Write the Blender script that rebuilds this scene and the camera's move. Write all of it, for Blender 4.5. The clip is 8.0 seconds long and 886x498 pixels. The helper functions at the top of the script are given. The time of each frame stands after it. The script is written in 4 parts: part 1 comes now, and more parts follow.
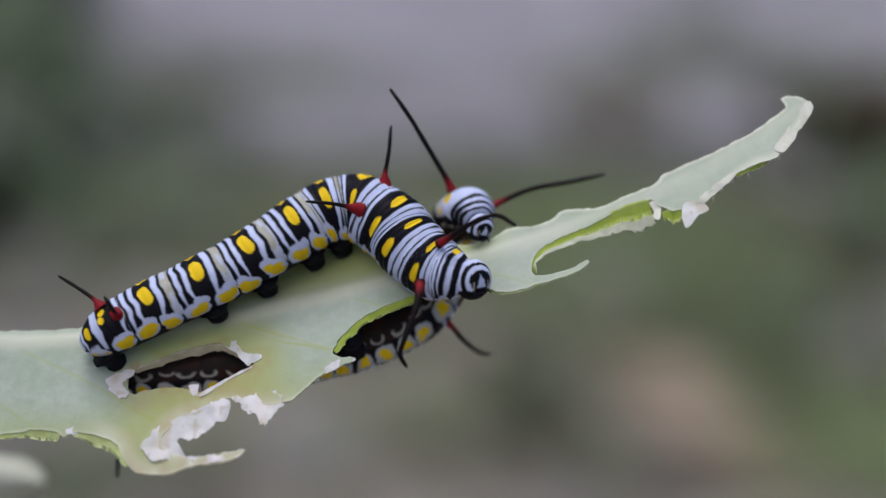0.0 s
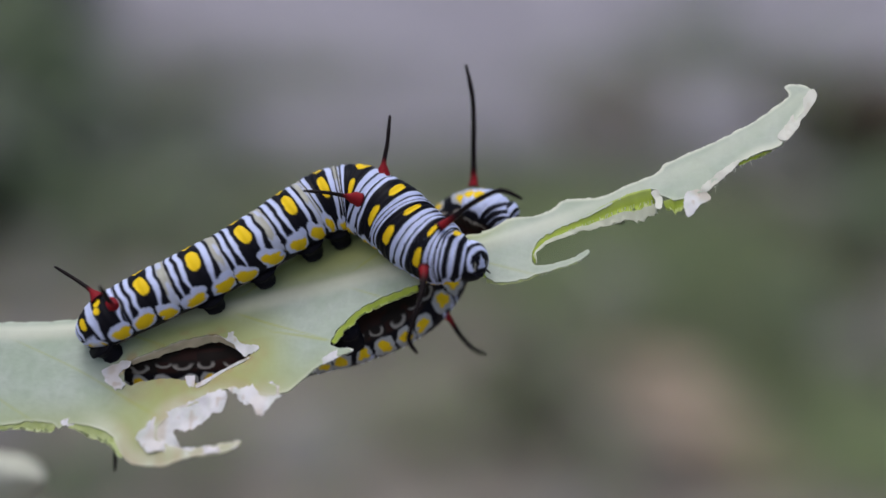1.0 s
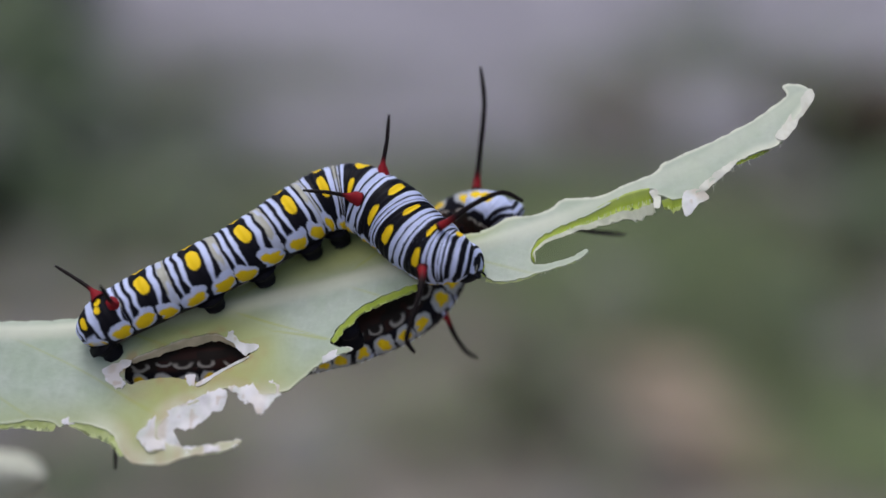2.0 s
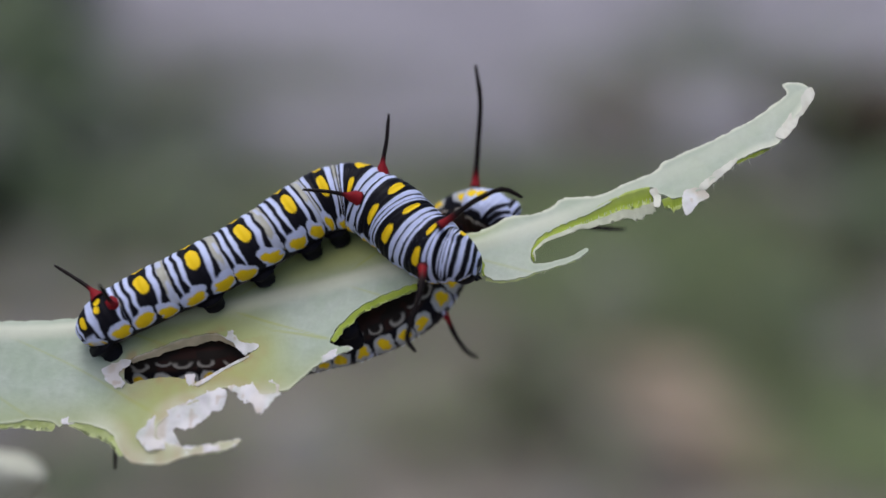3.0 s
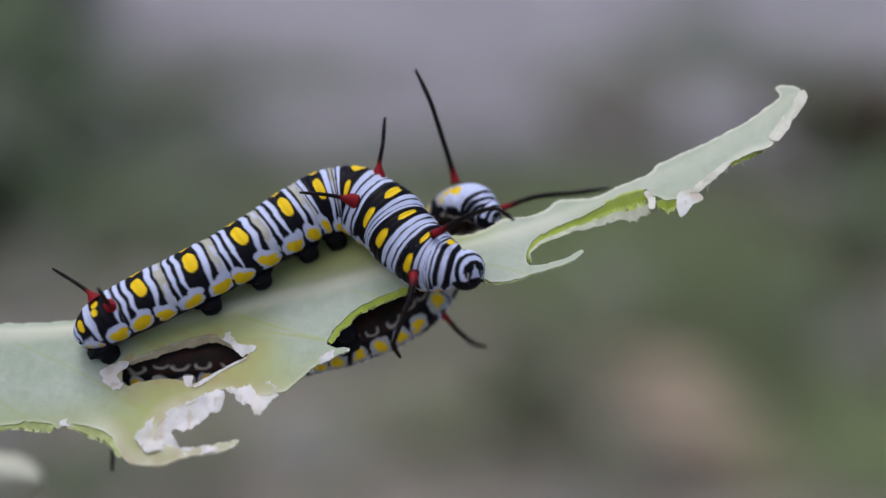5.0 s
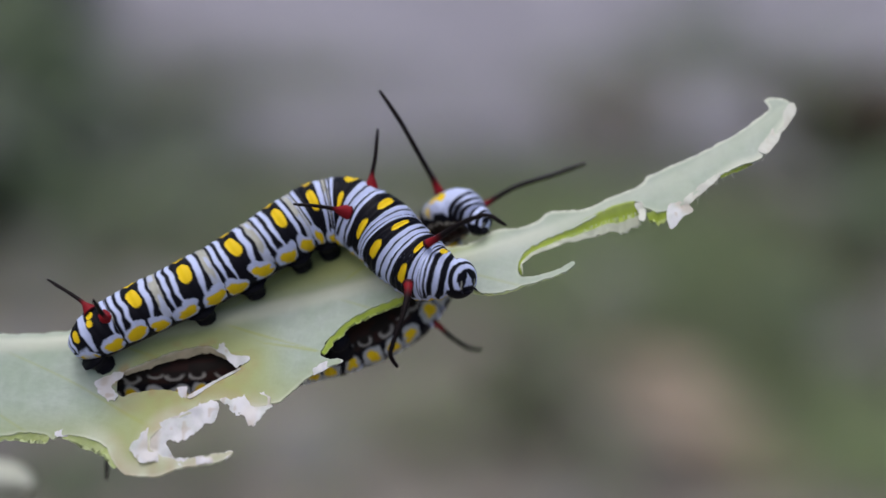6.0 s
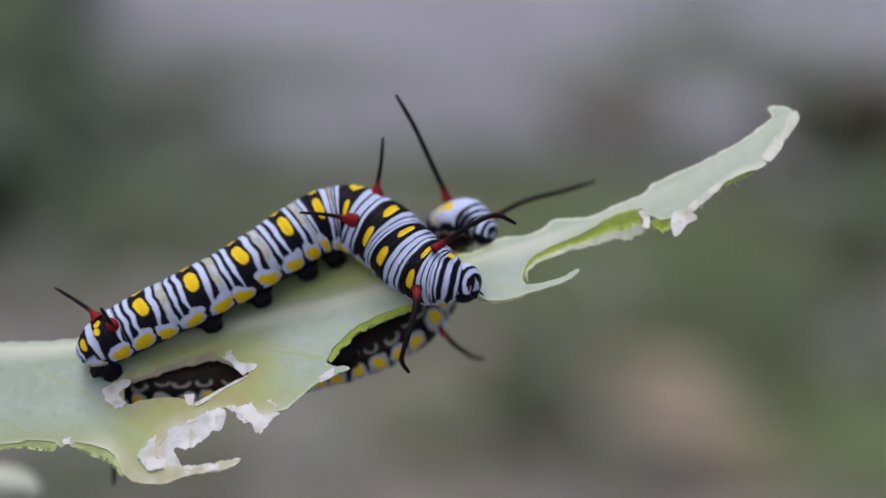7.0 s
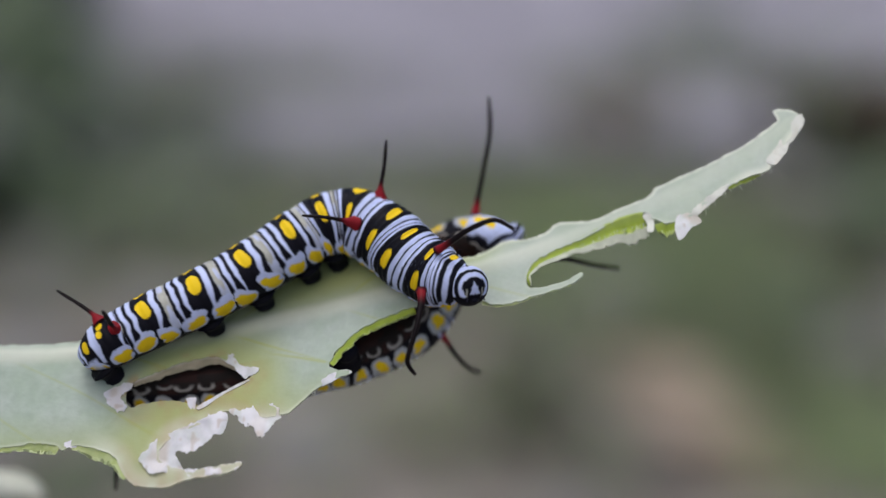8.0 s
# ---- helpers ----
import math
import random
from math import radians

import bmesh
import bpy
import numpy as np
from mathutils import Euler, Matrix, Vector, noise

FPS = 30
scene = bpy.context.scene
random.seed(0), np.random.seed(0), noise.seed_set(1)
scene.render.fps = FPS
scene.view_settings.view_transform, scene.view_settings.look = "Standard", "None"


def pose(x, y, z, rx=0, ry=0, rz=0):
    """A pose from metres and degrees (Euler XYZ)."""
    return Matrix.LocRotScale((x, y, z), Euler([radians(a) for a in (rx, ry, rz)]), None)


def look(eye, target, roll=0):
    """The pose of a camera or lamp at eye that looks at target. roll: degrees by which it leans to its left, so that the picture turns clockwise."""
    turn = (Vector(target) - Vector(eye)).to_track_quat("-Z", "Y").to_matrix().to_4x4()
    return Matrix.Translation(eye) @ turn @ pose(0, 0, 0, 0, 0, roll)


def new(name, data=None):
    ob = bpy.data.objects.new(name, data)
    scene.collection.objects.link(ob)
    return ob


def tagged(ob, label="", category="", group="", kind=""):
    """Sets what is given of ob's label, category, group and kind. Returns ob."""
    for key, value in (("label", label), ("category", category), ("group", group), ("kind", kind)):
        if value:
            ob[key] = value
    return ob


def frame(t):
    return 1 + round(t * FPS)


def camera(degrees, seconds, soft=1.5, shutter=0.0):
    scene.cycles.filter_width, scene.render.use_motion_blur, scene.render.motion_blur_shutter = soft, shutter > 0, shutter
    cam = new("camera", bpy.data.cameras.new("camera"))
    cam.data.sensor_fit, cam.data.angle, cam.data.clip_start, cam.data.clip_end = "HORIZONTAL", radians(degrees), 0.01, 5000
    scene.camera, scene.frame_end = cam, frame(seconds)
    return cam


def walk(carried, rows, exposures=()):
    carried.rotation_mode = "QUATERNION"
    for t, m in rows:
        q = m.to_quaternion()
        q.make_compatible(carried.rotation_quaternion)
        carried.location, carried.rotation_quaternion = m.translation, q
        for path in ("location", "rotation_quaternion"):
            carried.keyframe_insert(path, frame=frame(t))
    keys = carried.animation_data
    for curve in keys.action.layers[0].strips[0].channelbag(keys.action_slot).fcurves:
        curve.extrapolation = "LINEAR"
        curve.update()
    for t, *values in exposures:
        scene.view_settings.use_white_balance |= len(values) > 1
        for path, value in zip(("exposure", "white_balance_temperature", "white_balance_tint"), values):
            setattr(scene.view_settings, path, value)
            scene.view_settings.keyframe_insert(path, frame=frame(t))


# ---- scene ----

# ---- camera: a macro lens on a stand, 20 degrees downwards, 13.5 cm from the leaf ----
STAGE = pose(0, 0, 0.40, -20, 0, 0)      # the space round the leaf: x right, y away from the lens, z up the picture
cam = camera(30.0, 8.0, soft=1.5)
cam.data.dof.use_dof = True
cam.data.dof.focus_distance = 0.1324
cam.data.dof.aperture_fstop = 8.0
cam.data.dof.aperture_blades = 7
EYE = STAGE @ Matrix.Translation((0, -0.135, 0)) @ pose(0, 0, 0, 90, 0, 0)
walk(cam, [(0.0, EYE), (8.0, EYE)], exposures=[(0.0, 0.10), (5.5, 0.13), (8.0, 0.19)])

# ---- overcast daylight ----
world = bpy.data.worlds.new("world")
scene.world = world
world.use_nodes = True
wn = world.node_tree
sky = wn.nodes.new("ShaderNodeTexSky")
sky.sky_type, sky.sun_disc = "NISHITA", False
sky.sun_elevation, sky.sun_rotation = radians(58), radians(200)
sky.dust_density, sky.air_density = 3.0, 1.0
wn.links.new(sky.outputs[0], wn.nodes["Background"].inputs[0])
wn.nodes["Background"].inputs[1].default_value = 0.094
sun = new("sun", bpy.data.lights.new("sun", "SUN"))
sun.data.energy, sun.data.angle, sun.data.color = 2.1, radians(30), (1.0, 0.97, 0.95)
sun.matrix_world = look((-0.10, 0.19, 1.0), (0, 0, 0.1))

MM = 0.001


# ---- numbers ----
def hashed(ix, iy, seed):
    v = np.sin(ix * 127.1 + iy * 311.7 + seed * 74.7) * 43758.5453
    return v - np.floor(v)


def value_noise(x, y, seed=0):
    """Smooth noise between -1 and 1 on arrays."""
    x, y = np.asarray(x, float), np.asarray(y, float)
    ix, iy = np.floor(x), np.floor(y)
    fx, fy = x - ix, y - iy
    fx, fy = fx * fx * (3 - 2 * fx), fy * fy * (3 - 2 * fy)
    a, b = hashed(ix, iy, seed), hashed(ix + 1, iy, seed)
    c, d = hashed(ix, iy + 1, seed), hashed(ix + 1, iy + 1, seed)
    return 2 * ((a * (1 - fx) + b * fx) * (1 - fy) + (c * (1 - fx) + d * fx) * fy) - 1


def ramp(a, b, v):
    t = np.clip((v - a) / (b - a), 0, 1)
    return t * t * (3 - 2 * t)


def catmull(points, steps, closed=False):
    """A smooth curve through the control points, as an array."""
    p = np.array(points, float)
    n = len(p)
    spans = n if closed else n - 1
    out = []
    for i in range(spans):
        if closed:
            a, b, c, d = p[(i - 1) % n], p[i], p[(i + 1) % n], p[(i + 2) % n]
        else:
            b, c = p[i], p[i + 1]
            a = p[i - 1] if i else 2 * b - c
            d = p[i + 2] if i + 2 < n else 2 * c - b
        for k in range(steps):
            t = k / steps
            out.append(0.5 * (2 * b + (c - a) * t + (2 * a - 5 * b + 4 * c - d) * t * t + (3 * b - a - 3 * c + d) * t ** 3))
    if not closed:
        out.append(p[-1])
    return np.array(out)


# ---- materials ----
def material(name):
    m = bpy.data.materials.new(name)
    m.use_nodes = True
    return m, m.node_tree, m.node_tree.nodes["Principled BSDF"]


def node(nt, kind, **values):
    n = nt.nodes.new("ShaderNode" + kind)
    for k, v in values.items():
        n.inputs[k.replace("_", " ")].default_value = v
    return n


def noise_node(nt, scale, detail=4.0, rough=0.6):
    tc = nt.nodes.new("ShaderNodeTexCoord")
    n = node(nt, "TexNoise", Scale=scale, Detail=detail, Roughness=rough)
    nt.links.new(tc.outputs["Object"], n.inputs["Vector"])
    return n.outputs["Fac"]


def bump(nt, bsdf, height, strength, distance):
    b = node(nt, "Bump", Strength=strength, Distance=distance)
    nt.links.new(height, b.inputs["Height"])
    nt.links.new(b.outputs[0], bsdf.inputs["Normal"])


def mixed(nt, fac, a, b):
    m = nt.nodes.new("ShaderNodeMix")
    m.data_type = "RGBA"
    for sock, v in ((m.inputs["Factor"], fac), (m.inputs[6], a), (m.inputs[7], b)):
        if isinstance(v, (tuple, float)):
            sock.default_value = v
        else:
            nt.links.new(v, sock)
    return m.outputs[2]


def stretch(nt, value, a, b, lo=0.0, hi=1.0):
    n = nt.nodes.new("ShaderNodeMapRange")
    n.inputs[1].default_value, n.inputs[2].default_value, n.inputs[3].default_value, n.inputs[4].default_value = a, b, lo, hi
    nt.links.new(value, n.inputs[0])
    return n.outputs[0]


def skin_material(name, rough, coat):
    """Markings come from the mesh's skin attribute; fine grain and shagreen relief on top."""
    m, nt, b = material(name)
    at = nt.nodes.new("ShaderNodeAttribute")
    at.attribute_name = "skin"
    fine = noise_node(nt, 2600, 3)
    broad = noise_node(nt, 420, 3)
    dim = nt.nodes.new("ShaderNodeMix")
    dim.data_type, dim.blend_type = "RGBA", "MULTIPLY"
    nt.links.new(stretch(nt, broad, 0.35, 0.75, 0.0, 0.3), dim.inputs["Factor"])
    nt.links.new(at.outputs["Color"], dim.inputs[6])
    dim.inputs[7].default_value = (0.62, 0.62, 0.68, 1)
    dull = dim.outputs[2]
    nt.links.new(dull, b.inputs["Base Color"])
    nt.links.new(stretch(nt, broad, 0.3, 0.7, rough - 0.08, rough + 0.1), b.inputs["Roughness"])
    b.inputs["Specular IOR Level"].default_value = 0.1
    b.inputs["Coat Weight"].default_value = coat
    b.inputs["Coat Roughness"].default_value = 0.35
    bump(nt, b, fine, 0.35, 0.00008)
    return m


SKIN = skin_material("caterpillar skin", 0.55, 0.0)
HORN = skin_material("filament skin", 0.5, 0.0)


def leaf_material(name, blade, yellowed, rib_colour, see_through):
    m, nt, b = material(name)
    at = nt.nodes.new("ShaderNodeAttribute")
    at.attribute_name = "marks"
    parts = nt.nodes.new("ShaderNodeSeparateColor")
    nt.links.new(at.outputs["Color"], parts.inputs[0])
    broad, fine = noise_node(nt, 160, 5, 0.65), noise_node(nt, 1300, 6, 0.75)
    base = mixed(nt, stretch(nt, broad, 0.35, 0.7), blade, tuple(c * k for c, k in zip(blade[:3], (0.74, 0.84, 0.68))) + (1,))
    base = mixed(nt, stretch(nt, fine, 0.42, 0.72, 0, 0.46), base, tuple(c * 0.7 for c in blade[:3]) + (1,))
    tc = nt.nodes.new("ShaderNodeTexCoord")
    warp = node(nt, "TexNoise", Scale=700.0, Detail=2.0)
    nt.links.new(tc.outputs["Object"], warp.inputs["Vector"])
    add = nt.nodes.new("ShaderNodeVectorMath")
    add.operation = "MULTIPLY_ADD"
    nt.links.new(warp.outputs["Color"], add.inputs[0])
    add.inputs[1].default_value = (0.0009, 0.0009, 0.0009)
    nt.links.new(tc.outputs["Object"], add.inputs[2])
    net = node(nt, "TexVoronoi", Scale=620.0)
    net.feature = "DISTANCE_TO_EDGE"
    nt.links.new(add.outputs[0], net.inputs["Vector"])
    lines = stretch(nt, net.outputs["Distance"], 0.02, 0.16, 0.10, 0.0)
    base = mixed(nt, lines, base, tuple(c * 1.25 for c in blade[:3]) + (1,))
    base = mixed(nt, parts.outputs[1], base, yellowed)
    base = mixed(nt, parts.outputs[0], base, rib_colour)
    base = mixed(nt, parts.outputs[2], base, (0.40, 0.27, 0.14, 1))
    nt.links.new(base, b.inputs["Base Color"])
    b.inputs["Roughness"].default_value = 0.55
    b.inputs["Specular IOR Level"].default_value = 0.3
    bump(nt, b, fine, 0.4, 0.0001)
    if see_through:
        t = nt.nodes.new("ShaderNodeBsdfTranslucent")
        nt.links.new(base, t.inputs[0])
        mx = nt.nodes.new("ShaderNodeMixShader")
        mx.inputs[0].default_value = see_through
        out = nt.nodes["Material Output"]
        nt.links.new(b.outputs[0], mx.inputs[1])
        nt.links.new(t.outputs[0], mx.inputs[2])
        nt.links.new(mx.outputs[0], out.inputs[0])
    return m


LEAF = leaf_material("milkweed leaf", (0.435, 0.505, 0.455, 1), (0.39, 0.437, 0.152, 1), (0.68, 0.71, 0.61, 1), 0.12)
CUT_PALE = leaf_material("older bitten leaf flesh", (0.53, 0.60, 0.28, 1), (0.42, 0.51, 0.17, 1), (0.70, 0.74, 0.60, 1), 0.2)
CUT = leaf_material("fresh bitten leaf flesh", (0.46, 0.57, 0.045, 1), (0.33, 0.45, 0.025, 1), (0.72, 0.75, 0.64, 1), 0.3)
DRY = leaf_material("dried papery leaf skin", (0.84, 0.82, 0.90, 1), (0.64, 0.56, 0.47, 1), (0.92, 0.91, 0.97, 1), 0.3)
TAN = leaf_material("dried tan leaf rim", (0.46, 0.39, 0.30, 1), (0.52, 0.46, 0.33, 1), (0.80, 0.75, 0.68, 1), 0.15)
PALE = leaf_material("pale withered leaf", (0.74, 0.74, 0.68, 1), (0.45, 0.42, 0.34, 1), (0.66, 0.66, 0.62, 1), 0.1)


def plain(name, a, b2, scale, rough=0.8, depth=0.0, hue=0.0):
    """Two tones of a rough surface, with grain, and a little change from object to object."""
    m, nt, b = material(name)
    n1, n2 = noise_node(nt, scale, 5), noise_node(nt, scale * 9, 4)
    col = mixed(nt, stretch(nt, n1, 0.35, 0.65), a, b2)
    col = mixed(nt, stretch(nt, n2, 0.4, 0.8, 0, 0.35), col, tuple(c * 0.55 for c in a[:3]) + (1,))
    if hue:
        info = nt.nodes.new("ShaderNodeObjectInfo")
        col = mixed(nt, stretch(nt, info.outputs["Random"], 0, 1, 0, hue), col, tuple(c * 0.5 for c in b2[:3]) + (1,))
    nt.links.new(col, b.inputs["Base Color"])
    b.inputs["Roughness"].default_value = rough
    if depth:
        bump(nt, b, n2, 0.6, depth)
    return m


SOIL = plain("dry soil", (0.09, 0.082, 0.071, 1), (0.285, 0.256, 0.226, 1), 19, 0.95, 0.01)
PAVING = plain("weathered concrete", (0.195, 0.186, 0.222, 1), (0.328, 0.312, 0.37, 1), 10, 0.9, 0.003)
GRASS = plain("grass", (0.175, 0.222, 0.12, 1), (0.245, 0.28, 0.182, 1), 9, 0.6)
CLOVER = plain("clover", (0.19, 0.255, 0.10, 1), (0.242, 0.305, 0.145, 1), 14, 0.6)
WEED = plain("weed leaf", (0.072, 0.115, 0.050, 1), (0.11, 0.15, 0.075, 1), 20, 0.55, 0.0, 0.4)
DEADLEAF = plain("dead brown leaf", (0.30, 0.232, 0.182, 1), (0.37, 0.292, 0.236, 1), 30, 0.85, 0.001)
DARKLEAF = plain("dark rotten leaf", (0.03, 0.02, 0.010, 1), (0.055, 0.038, 0.02, 1), 30, 0.85, 0.001)
BROWNLEAF = plain("dull brown leaf", (0.135, 0.112, 0.105, 1), (0.185, 0.158, 0.15, 1), 30, 0.85, 0.001)
STONE = plain("grey stone", (0.21, 0.205, 0.205, 1), (0.27, 0.26, 0.255, 1), 25, 0.9, 0.002, 0.9)
STEM = plain("green stem", (0.12, 0.18, 0.06, 1), (0.17, 0.23, 0.09, 1), 60, 0.5, 0.0003)


# ---- meshes ----
def mesh_of(name, verts, faces, mat, colours=None, attribute="skin", smooth=True):
    me = bpy.data.meshes.new(name)
    me.from_pydata([tuple(v) for v in verts], [], [tuple(f) for f in faces])
    me.materials.append(mat)
    if smooth:
        me.polygons.foreach_set("use_smooth", [True] * len(me.polygons))
    if colours is not None:
        at = me.attributes.new(attribute, "FLOAT_COLOR", "POINT")
        rgba = np.ones((len(verts), 4), np.float32)
        rgba[:, :3] = colours
        at.data.foreach_set("color", rgba.ravel())
    me.update()
    return me


def part(name, me, parent, place=None, label=""):
    ob = new(name, me)
    ob.parent = parent
    if place is not None:
        ob.matrix_basis = Matrix.Translation(place)
    return tagged(ob, label=label) if label else ob


def thing(name, base, label, category, group=""):
    """A thing on the leaf: an Empty at base (mm, in the leaf's space)."""
    ob = new(name)
    ob.empty_display_size = 0.002
    ob.matrix_basis = STAGE @ Matrix.Translation(Vector(base) * MM)
    return tagged(ob, label, category, group)


# ---- the leaf ----
RIB = (0.0162, 0.0506, 0.2747, 2.7791, -1.3283)


def rib_height(x):
    return np.polyval(RIB, np.asarray(x, float) / 10)


def leaf_depth(x, z):
    """How far the blade lies behind the focal plane: it leans, and folds along the midrib."""
    n = z - rib_height(x)
    y = 0.6 * n + 0.2 * ramp(8, 3, x) * np.log1p(np.exp(np.clip(n / 0.6, -40, 40)))
    return y + (0.12 * ramp(8, 2, x) + 0.04) * value_noise(x / 5, z / 4, 3) + 0.03 * value_noise(x / 1.2, z / 1.2, 5)


def inside(points, x, z):
    """Distance to a closed curve, positive within it."""
    p = np.asarray(points)
    q = np.roll(p, -1, axis=0)
    best = np.full(x.shape, 1e9)
    odd = np.zeros(x.shape, bool)
    for (ax, az), (bx, bz) in zip(p, q):
        dx, dz = bx - ax, bz - az
        t = np.clip(((x - ax) * dx + (z - az) * dz) / (dx * dx + dz * dz + 1e-12), 0, 1)
        best = np.minimum(best, (x - ax - t * dx) ** 2 + (z - az - t * dz) ** 2)
        if az != bz:
            odd ^= ((az > z) != (bz > z)) & (x < dx * (z - az) / dz + ax)
    return np.where(odd, 1, -1) * np.sqrt(best)


def cut_out(field, xs, zs):
    """Faces of the grid where field > 0, cut along its zero line. Returns (x, z) points and faces."""
    points, index, faces = [], {}, []

    def corner(i, j):
        key = (0, i, j)
        if key not in index:
            index[key] = len(points)
            points.append((xs[i], zs[j]))
        return index[key]

    def crossing(i, j, k, l):
        key = (1, *sorted(((i, j), (k, l))))
        if key not in index:
            a, b = field[i, j], field[k, l]
            t = min(max(a / (a - b), 0.02), 0.98)
            index[key] = len(points)
            points.append((xs[i] + t * (xs[k] - xs[i]), zs[j] + t * (zs[l] - zs[j])))
        return index[key]

    positive = field > 0
    some = positive[:-1, :-1] | positive[1:, :-1] | positive[1:, 1:] | positive[:-1, 1:]
    for i, j in np.argwhere(some):
        ring = ((i, j), (i + 1, j), (i + 1, j + 1), (i, j + 1))
        face = []
        for a, b in zip(ring, ring[1:] + ring[:1]):
            if positive[a]:
                face.append(corner(*a))
            if positive[a] != positive[b]:
                face.append(crossing(*a, *b) if a < b else crossing(*b, *a))
        if len(face) > 2:
            faces.append(face)
    return np.array(points), faces


def sheet_mesh(name, outlines, holes, step, thick, jag, mat, marks, lift=0.0, crumple=0.0, base=(0, 0, 0), ridge=0.0):
    """A leaf-like sheet with real thickness, bent as the blade is. Outlines and holes are closed curves in mm."""
    every = np.concatenate(outlines)
    lo, hi = every.min(0) - 0.6, every.max(0) + 0.6
    xs, zs = np.arange(lo[0], hi[0], step), np.arange(lo[1], hi[1], step)
    gx, gz = np.meshgrid(xs, zs, indexing="ij")
    field = np.max([inside(o, gx, gz) for o in outlines], axis=0)
    for h in holes:
        field = np.minimum(field, -inside(h, gx, gz))
    field = field + jag * ((0.8 if mat is DRY else 0.35) * value_noise(gx / 0.9, gz / 0.9, 11) + 0.7 * value_noise(gx / 0.35, gz / 0.35, 12) + 0.5 * value_noise(gx / 0.17, gz / 0.17, 13))
    pts, faces = cut_out(field, xs, zs)
    x, z = pts[:, 0], pts[:, 1]
    y = leaf_depth(x, z) - lift + crumple * (value_noise(x / 1.1, z / 1.1, 21) + 0.15 * value_noise(x / 0.4, z / 0.4, 22))
    n = z - rib_height(x)
    if ridge:
        y = y - ridge * ramp(10, 3, x) * np.exp(-(n / 0.55) ** 2)
    e = 0.02
    sx = (leaf_depth(x + e, z) - leaf_depth(x - e, z)) / (2 * e)
    sz = (leaf_depth(x, z + e) - leaf_depth(x, z - e)) / (2 * e)
    length = np.sqrt(1 + sx * sx + sz * sz)
    front = np.stack([x, y, z], 1)
    back = front + thick * np.stack([-sx, np.ones_like(sx), -sz], 1) / length[:, None]
    count = len(front)
    edges = {}
    for f in faces:
        for a, b in zip(f, f[1:] + f[:1]):
            edges[(a, b)] = True
    rim = [(a, b) for a, b in edges if (b, a) not in edges]
    edge = sorted({v for pair in rim for v in pair})
    slot = {v: 2 * count + k for k, v in enumerate(edge)}
    m = len(edge)
    allf = list(faces) + [[v + count for v in reversed(f)] for f in faces] + [[slot[b], slot[a], slot[a] + m, slot[b] + m] for a, b in rim]
    verts = (np.concatenate([front, back, front[edge], back[edge]]) - np.array(base)) * MM
    col = marks(np.concatenate([x, x, x[edge], x[edge]]), np.concatenate([z, z, z[edge], z[edge]]))
    if mat is LEAF:
        col[2 * count:, 0] = 0.5
    return mesh_of(name, verts, allf, mat, col, "marks")


BACK_MARGIN = [(-39.98, -6.80), (-36.36, -6.72), (-29.88, -6.50), (-24.00, -4.86), (-18.12, -2.31), (-12.56, 0.05), (-8.80, 1.72), (-5.91, 1.86), (-3.02, 1.23), (0.28, 0.42), (3.07, 0.51)]
TIP = [(5.39, 1.63), (7.69, 1.99), (8.99, 2.46), (10.03, 3.20), (12.77, 3.38), (14.62, 4.21), (17.40, 5.37), (17.98, 6.02), (19.28, 6.67), (21.12, 7.46), (23.88, 8.79),
       (25.96, 9.99), (27.97, 11.53), (27.81, 12.37), (28.77, 12.58), (29.93, 11.99), (29.41, 10.80), (28.21, 9.21), (27.00, 7.48)]
TIP_UNDERSIDE = [(25.32, 6.86), (23.23, 5.76), (21.84, 4.71), (20.80, 3.79), (18.99, 3.15), (17.61, 3.44)]
LONG_BITE = [(16.85, 4.01), (14.57, 3.37), (12.01, 1.98), (9.94, 1.10), (8.08, 0.14), (7.23, -1.10), (7.38, -2.09)]
FINGER = [(9.36, -1.86), (10.72, -1.36), (11.64, -0.91), (11.30, -1.50), (9.12, -2.36), (5.36, -3.40), (3.55, -3.05)]
MIDDLE_BITE = [(3.48, -2.15), (2.76, -1.56), (1.42, -1.88), (0.05, -2.98), (-2.47, -3.80), (-5.89, -5.16), (-7.91, -6.77), (-8.86, -8.27), (-8.02, -8.61), (-7.02, -8.77)]
TORN_MARGIN = [(-9.16, -9.66), (-10.69, -10.83), (-11.99, -11.90), (-13.64, -12.26), (-15.38, -12.07), (-16.98, -11.87), (-19.17, -12.83), (-21.34, -13.94), (-22.11, -15.20), (-20.81, -16.09)]
CURLED_LOBE = [(-18.44, -16.06), (-15.48, -15.65), (-16.75, -16.49), (-19.26, -16.81), (-21.56, -17.49), (-23.81, -17.35), (-24.78, -16.63), (-25.56, -15.40), (-27.27, -14.70)]
FRONT_MARGIN = [(-29.28, -14.51), (-29.96, -14.85), (-30.65, -14.43), (-32.59, -14.35), (-35.01, -14.65), (-38.54, -14.76)]
HOLE = [(-24.94, -9.74), (-22.78, -8.81), (-20.76, -8.05), (-18.48, -7.64), (-16.96, -8.07), (-15.15, -8.84), (-15.74, -9.54), (-17.33, -10.38), (-19.21, -11.38), (-20.24, -11.18), (-21.85, -11.06), (-23.58, -11.25), (-24.92, -11.56), (-25.29, -10.74)]

